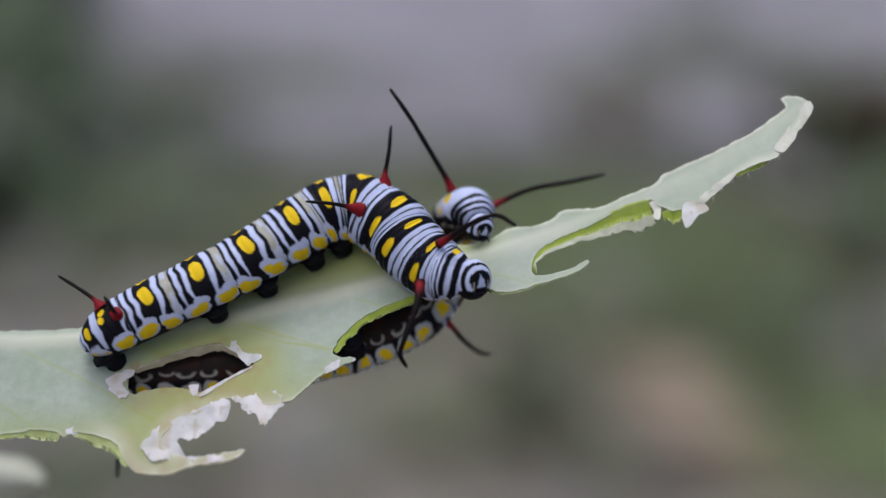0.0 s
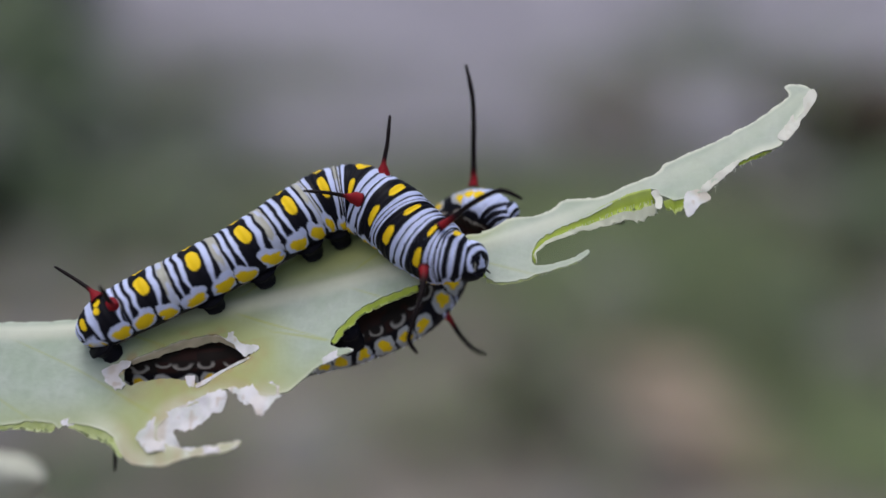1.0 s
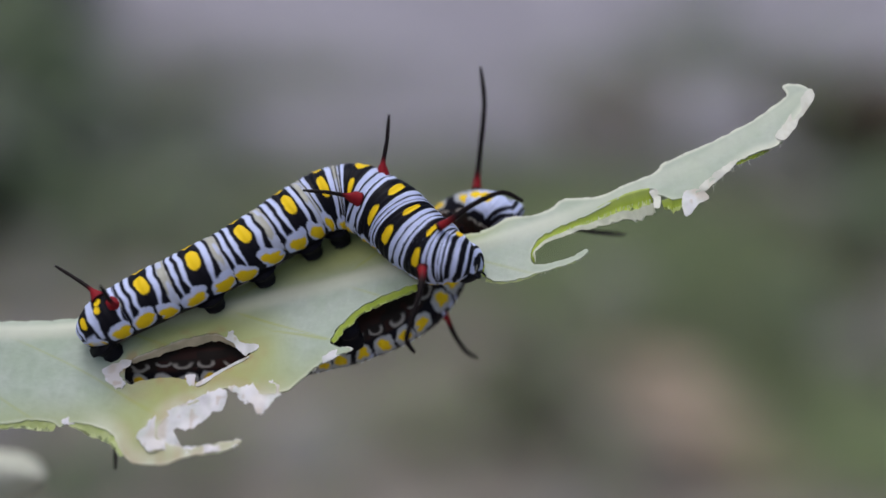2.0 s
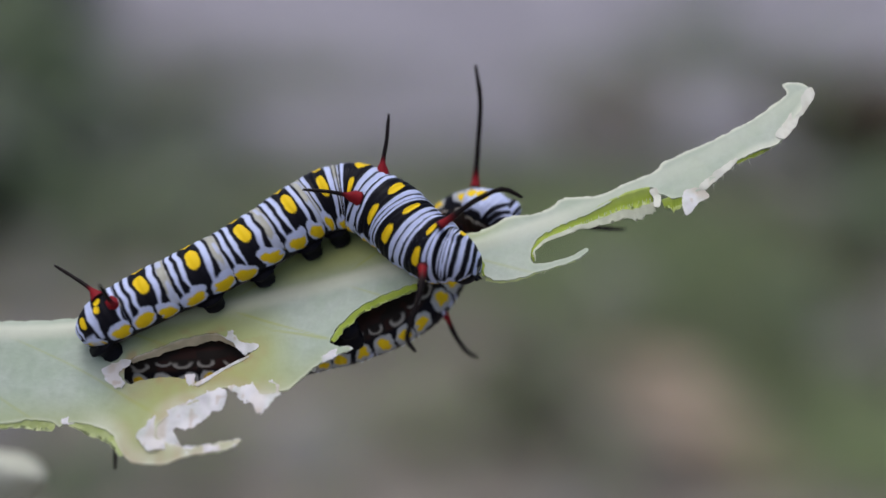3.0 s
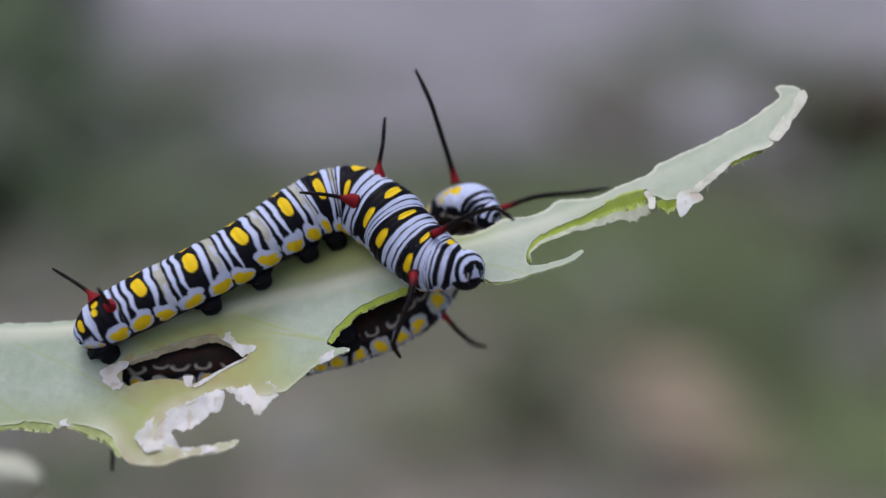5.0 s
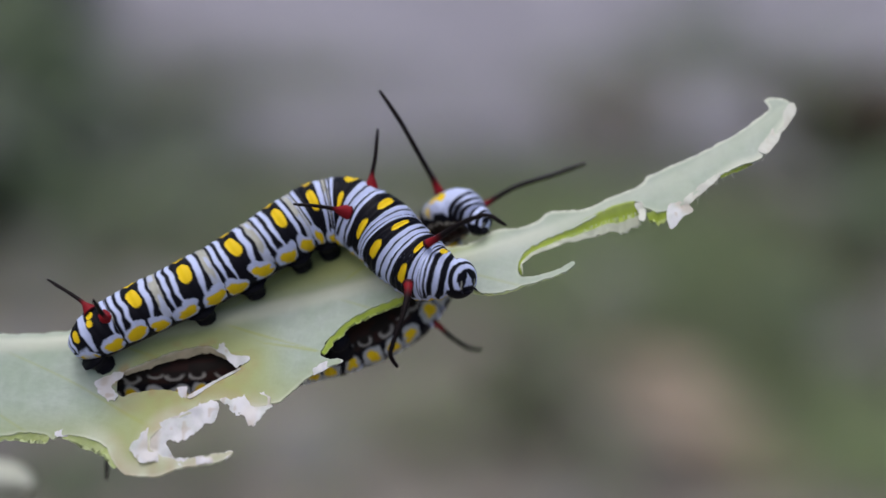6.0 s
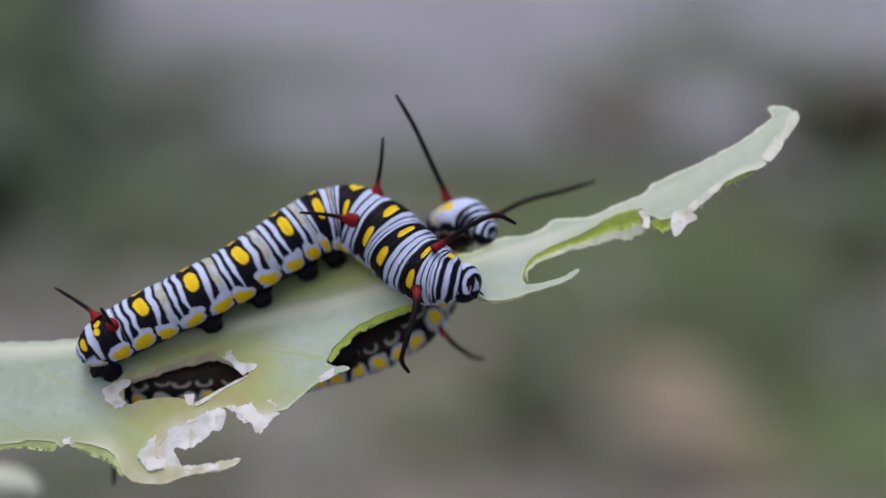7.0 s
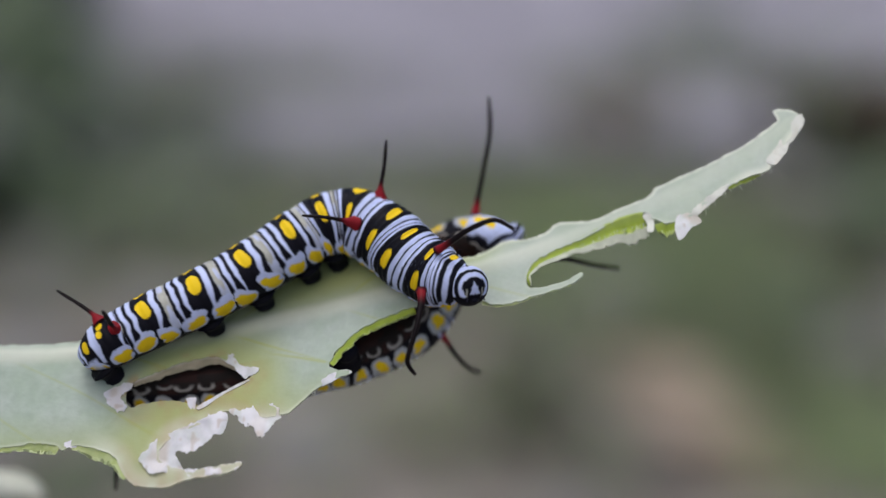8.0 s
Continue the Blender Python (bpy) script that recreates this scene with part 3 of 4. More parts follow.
def ring_mesh(rows, k, seg, spots, stripes, around=136, along=70, ext=0.09, yolk=1.0):
    """One body ring about row k: swollen in its middle, tucked under its neighbours, with fine folds."""
    centre = spine_at(rows, k)[0]
    lo, hi = (-0.5, 0.5)
    us = np.linspace(k + lo - ext, k + hi + ext, along)
    th = np.linspace(-180, 180, around, endpoint=False)
    verts, F, T = [], [], []
    for u in us:
        c, r, t, d, s = spine_at(rows, min(max(u, 0.02), len(rows) - 1.02))
        f = u - k + 0.5
        over = max(0.0, -f, f - 1) / ext
        r = max(r, 0.05) * (1 + 0.03 * math.sin(math.pi * min(max(f, 0), 1)) - 0.03 * over - (0.40 if ext > 0.2 and f < 0 else 0.05) * over * over)
        lobe = math.exp(-((f - 0.22) / 0.14) ** 2) + math.exp(-((f - 0.79) / 0.14) ** 2)
        for a in th:
            fold = 0.012 * math.sin(2 * math.pi * (f * 6.0 + 0.15 * math.sin(math.radians(a * 3)))) * (abs(a) < 120)
            flat = 1 - 0.10 * max(0.0, -math.cos(math.radians(a))) + (0.015 + 0.045 * lobe) * math.exp(-((abs(a) - 105) / 15) ** 2)
            rr = r * (flat + fold)
            verts.append((c + (d * math.cos(math.radians(a)) + s * math.sin(math.radians(a))) * rr - centre) * MM)
            F.append(f)
            T.append(a)
    faces = []
    for i in range(along - 1):
        for j in range(around):
            a, b = i * around + j, i * around + (j + 1) % around
            faces.append((a, b, b + around, a + around))
    faces += [tuple(range(around - 1, -1, -1)), tuple((along - 1) * around + j for j in range(around))]
    return mesh_of("ring", verts, faces, SKIN, skin_pattern(seg, np.where(np.array(F) < 0.09, 0.18 - np.array(F), 0.09 + 0.7 * (np.array(F) - 0.09)) if ext > 0.2 else np.clip(F, -0.03, 1.03), np.array(T), spots, stripes, yolk)), centre


def tube_mesh(name, line, radii, mat, colour_of, sides=10, steps=7, origin=(0, 0, 0), wobble=0.0):
    """A tapering round tube through points (mm)."""
    c = catmull(line, steps)
    n = len(c)
    r = np.interp(np.linspace(0, 1, n), np.linspace(0, 1, len(radii)), radii)
    verts, faces, cols = [], [], []
    up = Vector((0.3, 0.9, 0.2))
    for i in range(n):
        t = Vector(c[min(i + 1, n - 1)] - c[max(i - 1, 0)]).normalized()
        a = t.cross(up).normalized()
        b = t.cross(a)
        for j in range(sides):
            w = 2 * math.pi * j / sides
            rr = r[i] * (1 + wobble * value_noise(np.array([i * 0.9]), np.array([j * 1.3]), 71)[0])
            verts.append((Vector(c[i]) + (a * math.cos(w) + b * math.sin(w)) * rr - Vector(origin)) * MM)
            cols.append(colour_of(i / (n - 1)))
    for i in range(n - 1):
        for j in range(sides):
            p, q = i * sides + j, i * sides + (j + 1) % sides
            faces.append((p, p + sides, q + sides, q))
    faces += [tuple(range(sides)), tuple((n - 1) * sides + j for j in range(sides - 1, -1, -1))]
    return mesh_of(name, verts, faces, mat, np.array(cols), "skin")


def filament_colour(red):
    def colour(u):
        k = float(ramp(red - 0.06, red + 0.10, np.array(u)))
        return (RED * (1 - k) + np.array((0.009, 0.006, 0.007)) * k) if u > 0.03 else WINE
    return colour


def head_mesh(radius, face, up):
    """A round head capsule with black and white rings about a pale triangle on its face."""
    face, up = Vector(face).normalized(), Vector(up)
    up = (up - face * up.dot(face)).normalized()
    side = face.cross(up)
    verts, faces, cols = [], [], []
    rings, around = 44, 64
    for i in range(rings + 1):
        p = math.pi * i / rings
        for j in range(around):
            w = 2 * math.pi * j / around
            q = face * math.cos(p) + (up * math.cos(w) + side * math.sin(w)) * math.sin(p)
            cleft = 1 - 0.05 * math.exp(-(q.dot(side) / 0.08) ** 2) * (q.dot(up) > 0.1)
            stretchy = face * (q.dot(face) * 0.82) + up * (q.dot(up) * 1.02) + side * (q.dot(side) * 1.0)
            verts.append(stretchy * radius * cleft * MM)
            x, y = math.sin(p) * math.sin(w), math.sin(p) * math.cos(w)
            rho = math.hypot(x * 0.95, y - 0.02) if p < math.pi / 2 else 2 - math.hypot(x, y)
            c = BLACK
            if 0.57 < rho < 0.74 and y > -0.42 or 0.88 < rho < 0.99 and y > -0.4 or 1.10 < rho < 1.17:
                c = WHITE
            if -0.28 < y < 0.36 and abs(x) < 0.25 * (0.37 - y) / 0.58:
                c = WHITE * 0.85
            if 0.38 < abs(x) < 0.45 and -0.50 < y < 0.02:
                c = CREAM * 0.8
            if 1.26 < rho < 1.36 or 1.5 < rho < 1.62:
                c = WHITE
            cols.append(c)
    for i in range(rings):
        for j in range(around):
            a, b = i * around + j, i * around + (j + 1) % around
            faces.append((a, b, b + around, a + around))
    me = mesh_of("head", verts, faces, SKIN, np.array(cols))
    return me


def leg_mesh(foot, root, r0, r1, origin):
    mid = (Vector(foot) + Vector(root)) / 2 + Vector((0.1, 0, -0.05))
    return tube_mesh("leg", [root, mid, foot], (r0, (r0 + r1) / 2, r1, r1 * 1.12, r1 * 0.9), HORN, lambda u: BLACK * (1.0 if u < 0.8 else 1.6), 12, 5, origin, 0.12)


def caterpillar(name, rows, base, label, filaments, plain_rings, prolegs, legs, head, stretchy=(), yolk=1.0):
    """rows: one a ring: x, y, z, radius in mm, and the way its back faces. The first and last close the body.
    filaments: (ring, red share, points). Returns the thing, its rings, its filaments and its head, with their places."""
    ob = thing(name, base, label, "caterpillar", "caterpillars on the leaf")
    b = Vector(base)
    rings, threads = {}, []
    for k in range(1, len(rows) - 1):
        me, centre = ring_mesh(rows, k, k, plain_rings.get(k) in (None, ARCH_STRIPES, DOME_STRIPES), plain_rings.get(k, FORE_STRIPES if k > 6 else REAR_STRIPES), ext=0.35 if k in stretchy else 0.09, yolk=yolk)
        rings[k] = part("body_segment", me, ob, (centre - b) * MM), (centre - b) * MM
    for k, red, line, r0, r1 in filaments:
        seg, place = rings[k]
        root = Vector(line[0])
        me = tube_mesh("filament", line, (r0 * 1.35, r0 * 1.05, 0.55 * (r0 + r1), r1 * 1.1, r1, r1 * 0.97, r1 * 0.92, r1 * 0.9, r1 * 0.88, r1 * 0.8, r1 * 0.5), HORN, filament_colour(red), 10, 8, root, 0.10)
        local = (root - b) * MM - place
        threads.append((part("filament", me, seg, local, "fleshy filament, red at its root and black beyond"), local))
    for k, foot, spread in prolegs:
        seg, place = rings[k]
        c, r, t, d, s = spine_at(rows, k if k > 1 else 0.7)
        for sgn in (-1, 1):
            root = c - d * r * 0.62 + s * (sgn * r * 0.42)
            me = leg_mesh(c - d * (r + foot) + s * (sgn * spread), root, 1.32, 0.84, root)
            part("proleg", me, seg, (root - b) * MM - place)
    for k, length in legs:
        seg, place = rings[k]
        c, r, t, d, s = spine_at(rows, k)
        for sgn in (-1, 1):
            root = c - d * r * 0.75 + s * (sgn * r * 0.35)
            me = leg_mesh(root - d * length + t * (0.35 * length) - s * (sgn * 0.1), root, 0.34, 0.1, root)
            part("leg", me, seg, (root - b) * MM - place)
    hp, hr, face, up = head
    place = (Vector(hp) - b) * MM
    skull = part("head", head_mesh(hr, face, up), ob, place, "black and white ringed head with a pale triangle")
    face, up = Vector(face).normalized(), Vector(up)
    up = (up - face * up.dot(face)).normalized()
    side = face.cross(up)
    for sgn in (-1, 1):
        root = face * (hr * 0.66) - up * (hr * 0.45) + side * (sgn * hr * 0.42)
        part("antenna", tube_mesh("antenna", [root, root + face * 0.18 - up * 0.12, root + face * 0.34 - up * 0.28 + side * sgn * 0.08], (0.09, 0.08, 0.04), HORN, lambda u: BLACK * 2, 8, 4, root), skull, root * MM)
    jaw = face * (hr * 0.62) - up * (hr * 0.62)
    part("jaw", tube_mesh("jaw", [jaw - side * 0.32, jaw + face * 0.12, jaw + side * 0.32], (0.12, 0.2, 0.12), HORN, lambda u: BLACK * 1.5, 10, 4, jaw), skull, jaw * MM)
    return ob, rings, threads, (skull, place)


def row(x, y, z, r, dx, dy, dz):
    return (x, y, z, r, dx, dy, dz)


FRONT_ROWS = [
    row(-29.30, -1.75, -8.58, 0.46, -0.5, -0.45, 0.75),
    row(-27.01, -2.00, -6.80, 2.03, -0.45, -0.5, 0.75),
    row(-23.36, -1.60, -4.82, 2.31, -0.43, -0.5, 0.75),
    row(-19.50, -1.10, -2.97, 2.40, -0.43, -0.5, 0.75),
    row(-15.68, -0.10, -0.92, 2.49, -0.43, -0.5, 0.75),
    row(-12.03, 0.90, 1.44, 2.63, -0.35, -0.5, 0.8),
    row(-9.38, 1.50, 2.94, 2.72, -0.1, -0.5, 0.85),
    row(-6.81, 1.50, 3.27, 2.81, 0.25, -0.75, 0.63),
    row(-4.02, 0.20, 1.71, 2.81, 0.0, -0.95, 0.28),
    row(-2.66, -0.90, 0.18, 2.72, -0.2, -0.93, 0.28),
    row(-0.68, -2.20, -1.50, 2.54, -0.2, -0.95, 0.2),
    row(0.90, -3.10, -2.12, 1.98, 0.0, -0.95, 0.3),
    row(2.16, -3.40, -2.47, 1.25, 0.0, -0.95, 0.3),
]
FRONT_BASE = (-16.73, -0.50, -3.63)
front_filaments = [
    (1, 0.32, [(-27.21, -2.80, -4.82), (-27.97, -2.50, -4.02), (-29.36, -2.00, -3.14), (-31.14, -1.00, -2.20)], 0.50, 0.17),
    (1, 0.5, [(-25.89, -3.10, -5.38), (-25.74, -4.50, -5.16), (-25.92, -5.70, -4.63), (-26.21, -7.00, -3.71)], 0.82, 0.20),
    (7, 0.30, [(-6.58, -1.30, 3.15), (-7.81, -2.10, 3.45), (-9.23, -2.60, 3.67), (-10.98, -2.80, 3.80)], 0.5, 0.17),
    (7, 0.32, [(-4.82, 0.60, 5.14), (-4.72, 0.50, 6.34), (-4.45, 0.60, 7.92), (-4.27, 0.90, 10.13)], 0.50, 0.19),
    (10, 0.16, [(-0.36, -4.20, 0.36), (0.58, -4.90, 0.93), (2.03, -5.90, 1.90), (3.68, -6.90, 2.58), (4.54, -7.20, 2.49), (5.62, -7.50, 1.79)], 0.29, 0.22),
    (10, 0.13, [(-1.83, -4.30, -2.64), (-1.91, -5.30, -3.68), (-2.34, -6.00, -5.25), (-3.08, -6.20, -7.22), (-3.35, -6.00, -8.24), (-2.83, -5.60, -9.24)], 0.33, 0.23),
]
front_cat, front_rings, front_threads, front_head = caterpillar(
    "caterpillar", FRONT_ROWS, FRONT_BASE, "black and white banded caterpillar with yellow spots, arched on the leaf", front_filaments,
    {1: TAIL_STRIPES, 6: ARCH_STRIPES, 11: NECK_STRIPES}, ((1, 1.0, 0.45), (3, 0.4, 0.6), (4, 0.4, 0.6), (5, 0.5, 0.6), (6, 0.8, 0.6)), ((8, 0.9), (9, 0.9), (10, 0.9)),
    ((2.38, -3.70, -2.42), 1.61, (0.55, -0.82, -0.12), (-0.1, -0.1, 1)), (11,))

HANGING_ROWS = [
    row(-31.23, 2.60, -10.49, 0.42, 0, 0.79, -0.62),
    row(-29.07, 2.40, -10.28, 1.85, 0, 0.93, -0.36),
    row(-25.51, 2.20, -10.03, 2.21, 0, 0.93, -0.36),
    row(-21.74, 2.10, -9.84, 2.40, 0, 0.93, -0.36),
    row(-17.99, 2.10, -9.65, 2.40, 0, 0.93, -0.36),
    row(-14.49, 2.20, -9.33, 2.45, 0, 0.96, -0.28),
    row(-11.22, 2.40, -8.69, 2.45, 0, 0.93, -0.36),
    row(-7.96, 2.80, -7.96, 2.45, 0.08, 0.92, -0.38),
    row(-4.92, 3.40, -6.95, 2.40, 0.18, 0.9, -0.38),
]
HANGING_ROWS += [  # the fore part, which rears up behind the leaf
    row(-2.00, 4.20, -5.33, 2.31, 0.4, 0.8, -0.42),
    row(-0.10, 5.20, -2.92, 2.17, 0.65, 0.72, -0.2),
    row(0.53, 5.80, -0.14, 2.03, 0.75, 0.6, 0.1),
    row(0.96, 5.00, 2.11, 2.08, 0.45, 0.5, 0.7),
    row(2.26, 3.00, 3.07, 2.03, 0.35, -0.1, 0.93),
    row(2.89, 1.40, 2.14, 1.29, 0.4, -0.4, 0.8),
]
HANGING_BASE = (-16.98, 1.50, -9.28)
hanging_filaments = [
    (1, 0.25, [(-26.81, 4.60, -12.60), (-27.18, 5.00, -14.31), (-27.50, 5.20, -16.72), (-27.56, 5.00, -19.33)], 0.45, 0.2),
    (9, 0.30, [(-0.19, 3.80, -5.74), (0.62, 4.20, -6.42), (1.74, 5.20, -7.73), (2.97, 6.60, -8.77), (4.09, 8.00, -9.12)], 0.36, 0.21),
    (12, 0.22, [(0.76, 3.40, 4.87), (0.28, 3.20, 5.90), (-0.89, 2.20, 7.83), (-2.60, 0.80, 10.63), (-4.35, 0.40, 13.14)], 0.33, 0.22),
    (12, 0.26, [(3.69, 3.40, 3.31), (4.78, 3.60, 3.93), (7.41, 4.00, 5.04), (10.77, 4.40, 5.67), (13.65, 4.60, 6.30)], 0.31, 0.22),
]
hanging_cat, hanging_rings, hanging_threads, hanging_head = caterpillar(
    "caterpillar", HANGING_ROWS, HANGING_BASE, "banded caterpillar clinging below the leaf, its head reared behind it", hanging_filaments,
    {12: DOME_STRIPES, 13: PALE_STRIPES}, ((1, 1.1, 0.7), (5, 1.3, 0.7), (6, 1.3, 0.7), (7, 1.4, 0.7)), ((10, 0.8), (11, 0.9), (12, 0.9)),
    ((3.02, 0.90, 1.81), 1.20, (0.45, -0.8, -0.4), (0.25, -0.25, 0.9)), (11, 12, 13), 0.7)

# ---- the rest of the plant ----
stem = tagged(new("milkweed_plant", None), "upright green milkweed stalk rooted in the soil", "plant")
stem.matrix_basis = pose(-0.0475, 0.004, 0)
part("stalk", tube_mesh("stalk", [(0, 0, -8), (0.6, 0, 120), (-0.5, 0.5, 260), (0, 0, 395), (-1, 0.5, 470)], (4.2, 3.6, 3.4, 3.0, 2.0), STEM, lambda u: BLACK, 14, 6, (0, 0, 0), 0.03), stem)
pet = STAGE.inverted() @ Vector((-0.0475, 0.004, 0.398))
part("petiole", tube_mesh("petiole", [tuple(pet * 1000), (-44.0, LEAF_BASE[1], LEAF_BASE[2] - 0.3), (-40.0, LEAF_BASE[1] + 0.1, LEAF_BASE[2]), (-36.5, LEAF_BASE[1] + 0.35, float(rib_height(-36.5)))], (1.2, 1.0, 0.9, 0.3), STEM, lambda u: BLACK, 12, 5, LEAF_BASE), leaf)

WITHERED_BASE = (-58.36, 24.00, -22.99)
withered = thing("withered_leaf", WITHERED_BASE, "pale curled withered leaf hanging behind the plant", "leaf")


def withered_mesh():
    verts, faces, cols = [], [], []
    nu, nv = 40, 15
    for side in (0, 1):
        for i in range(nu):
            u = i / (nu - 1)
            for j in range(nv):
                v = j / (nv - 1) * 2 - 1
                w = 2.8 * max(0.02, 1 - u ** 7) ** 0.5 * min(1.0, 0.25 + 4 * u)
                x = 19.8 * u
                w *= 1 + 0.16 * math.sin(13 * u + 1.5 * v)
                z = 0.6 * math.sin(2.6 * u) + v * w + 0.3 * math.sin(9 * u + 2 * v)
                y = 1.7 * v * v + side * 0.3 + 0.3 * math.sin(7 * u)
                verts.append((x * MM, y * MM, z * MM))
                cols.append((0.7 * math.exp(-(v / 0.12) ** 2), 0.3 * u, 0.2 * (abs(v) > 0.9)))
    for side in (0, 1):
        o = side * nu * nv
        for i in range(nu - 1):
            for j in range(nv - 1):
                a = o + i * nv + j
                q = (a, a + nv, a + nv + 1, a + 1)
                faces.append(q if side == 0 else q[::-1])
    border = [j for j in range(nv)] + [i * nv + nv - 1 for i in range(1, nu)] + [(nu - 1) * nv + j for j in range(nv - 2, -1, -1)] + [i * nv for i in range(nu - 2, 0, -1)]
    for a, b in zip(border, border[1:] + border[:1]):
        faces.append((a, b, b + nu * nv, a + nu * nv))
    return mesh_of("withered_blade", verts, faces, PALE, np.array(cols), "marks")


part("blade", withered_mesh(), withered)
wb = Vector(WITHERED_BASE)
wp = STAGE.inverted() @ Vector((-0.0475, 0.004, 0.37))
part("petiole", tube_mesh("petiole", [tuple(wp * 1000), tuple((wp * 1000 + wb) / 2 + Vector((0, 0, 1))), tuple(wb + Vector((1.5, 0.2, 0.3)))], (1.0, 0.8, 0.6), STEM, lambda u: BLACK, 10, 6, WITHERED_BASE), withered)

# ---- ground, paving, weeds ----
rng = random.Random(5)


def ground_height(x, y):
    return 0.006 * noise.noise((x * 2.1, y * 2.1, 0.3)) + 0.003 * noise.noise((x * 9, y * 9, 1.3))


def ground_mesh():
    near = [-1.6 + 0.05 * i for i in range(65)]
    xs = [-3000, -200, -30, -6] + near + [6, 30, 200, 3000]
    ys = [-3000, -200, -30, -4] + [-0.9 + 0.05 * i for i in range(65)] + [6, 30, 200, 3000]
    verts = [(x, y, ground_height(x, y) if abs(x) < 2 and abs(y) < 3 else 0.0) for y in ys for x in xs]
    n = len(xs)
    faces = [(j * n + i, j * n + i + 1, (j + 1) * n + i + 1, (j + 1) * n + i) for j in range(len(ys) - 1) for i in range(n - 1)]
    return mesh_of("ground", verts, faces, SOIL)


ground = tagged(new("ground", ground_mesh()), "dry grey-brown soil with sparse grass", "ground", kind="structure")


def box_bm(sx, sy, sz, bevel):
    bm = bmesh.new()
    bmesh.ops.create_cube(bm, size=1.0)
    bmesh.ops.scale(bm, vec=(sx, sy, sz), verts=bm.verts)
    bmesh.ops.bevel(bm, geom=bm.edges[:], offset=bevel, segments=2, affect="EDGES")
    return bm


def bm_mesh(name, bm, mat):
    me = bpy.data.meshes.new(name)
    bm.to_mesh(me)
    bm.free()
    me.materials.append(mat)
    return me


slant = pose(0, 1.26, 0, 0, 0, 4)
paving = tagged(new("pavement"), "grey concrete paving slabs along the bed", "pavement", kind="structure")
slab = bm_mesh("slab", box_bm(0.594, 0.394, 0.05, 0.006), PAVING)
for i in range(-5, 6):
    for j in range(4):
        o = part("slab", slab, paving)
        o.matrix_basis = slant @ pose(0.6 * i + 0.3 * (j % 2) + 0.1, 0.24 + 0.4 * j, -0.003 + rng.uniform(-0.003, 0.003), 0, 0, rng.uniform(-0.4, 0.4))


def grass_mesh():
    verts, faces = [], []
    clumps = [(-0.080, 1.229, 0.07, 260), (-0.229, 1.183, 0.10, 320), (0.157, 1.050, 0.10, 420), (0.207, 0.959, 0.07, 260), (0.073, 1.261, 0.07, 220), (0.256, 0.779, 0.05, 200), (-0.286, 1.050, 0.08, 200),
              (-0.035, 1.026, 0.12, 140), (0.307, 1.261, 0.08, 110), (0.293, 1.672, 0.05, 120), (0.145, 1.473, 0.05, 160), (-0.290, 1.402, 0.06, 260), (-0.140, 1.494, 0.05, 160), (-0.265, 1.527, 0.05, 120), (0.044, 0.899, 0.08, 120), (0.212, 1.127, 0.08, 160)]
    for k in range(12):
        clumps.append((-0.62 + 0.115 * k + rng.uniform(-0.04, 0.04), 1.42 + rng.uniform(-0.08, 0.12), 0.07, 120))
    clumps += [(0.371, 1.527, 0.06, 40), (0.253, 1.698, 0.05, 70), (-0.503, 1.872, 0.08, 200)]
    for cx, cy, spread, count in clumps:
        for _ in range(count):
            x, y = rng.gauss(cx, spread), rng.gauss(cy, spread)
            h, w, a = rng.uniform(0.02, 0.055), rng.uniform(0.0015, 0.003), rng.uniform(0, 6.28)
            lx, ly = rng.gauss(0, 0.45) * h, rng.gauss(0, 0.45) * h
            z = ground_height(x, y) - 0.002 + (0.02 if y > 1.46 else 0.0)
            o = len(verts)
            for t in (0, 0.5, 1):
                k = w * (1 - 0.85 * t)
                for sgn in (-1, 1):
                    verts.append((x + lx * t * t + sgn * k * math.cos(a), y + ly * t * t + sgn * k * math.sin(a), z + h * t * (1 - 0.2 * t)))
            faces += [(o, o + 1, o + 3, o + 2), (o + 2, o + 3, o + 5, o + 4)]
    return mesh_of("grass", verts, faces, GRASS)


tagged(new("grass", grass_mesh()), "short sparse green grass growing from the soil", "grass", kind="stuff")


def clover_mesh():
    verts, faces = [], []
    patches = [(0.130, 1.130, 0.06, 420), (0.150, 1.062, 0.06, 620), (0.124, 1.113, 0.04, 500), (0.095, 1.026, 0.04, 220), (0.137, 1.015, 0.035, 220), (0.187, 1.062, 0.05, 300), (-0.081, 1.244, 0.07, 260), (-0.227, 1.169, 0.07, 220), (0.250, 0.742, 0.04, 420), (0.077, 1.244, 0.07, 200), (0.241, 1.087, 0.05, 140), (0.231, 0.880, 0.04, 160), (-0.095, 0.749, 0.03, 60), (-0.001, 0.779, 0.05, 80)]
    for cx, cy, spread, count in patches:
        for _ in range(count):
            x, y = rng.gauss(cx, spread), rng.gauss(cy, spread)
            r, turn, tilt, h = rng.uniform(0.003, 0.006), rng.uniform(0, 6.28), rng.uniform(-0.3, 0.3), rng.uniform(0.003, 0.016)
            z = ground_height(x, y)
            o = len(verts)
            verts.append((x, y, z + h - 0.001))
            for k in range(9):
                w = turn + 6.283 * k / 9
                rr = r * (1 if k % 3 else 0.45)
                verts.append((x + rr * math.cos(w), y + rr * math.sin(w), z + h + tilt * rr * math.cos(w)))
            faces += [(o, o + 1 + k, o + 1 + (k + 1) % 9) for k in range(9)]
            q = len(verts)
            verts += [(x - 0.0004, y, z - 0.002), (x + 0.0004, y, z - 0.002), (x, y, z + h - 0.001)]
            faces.append((q, q + 1, q + 2))
    return mesh_of("clover", verts, faces, CLOVER)


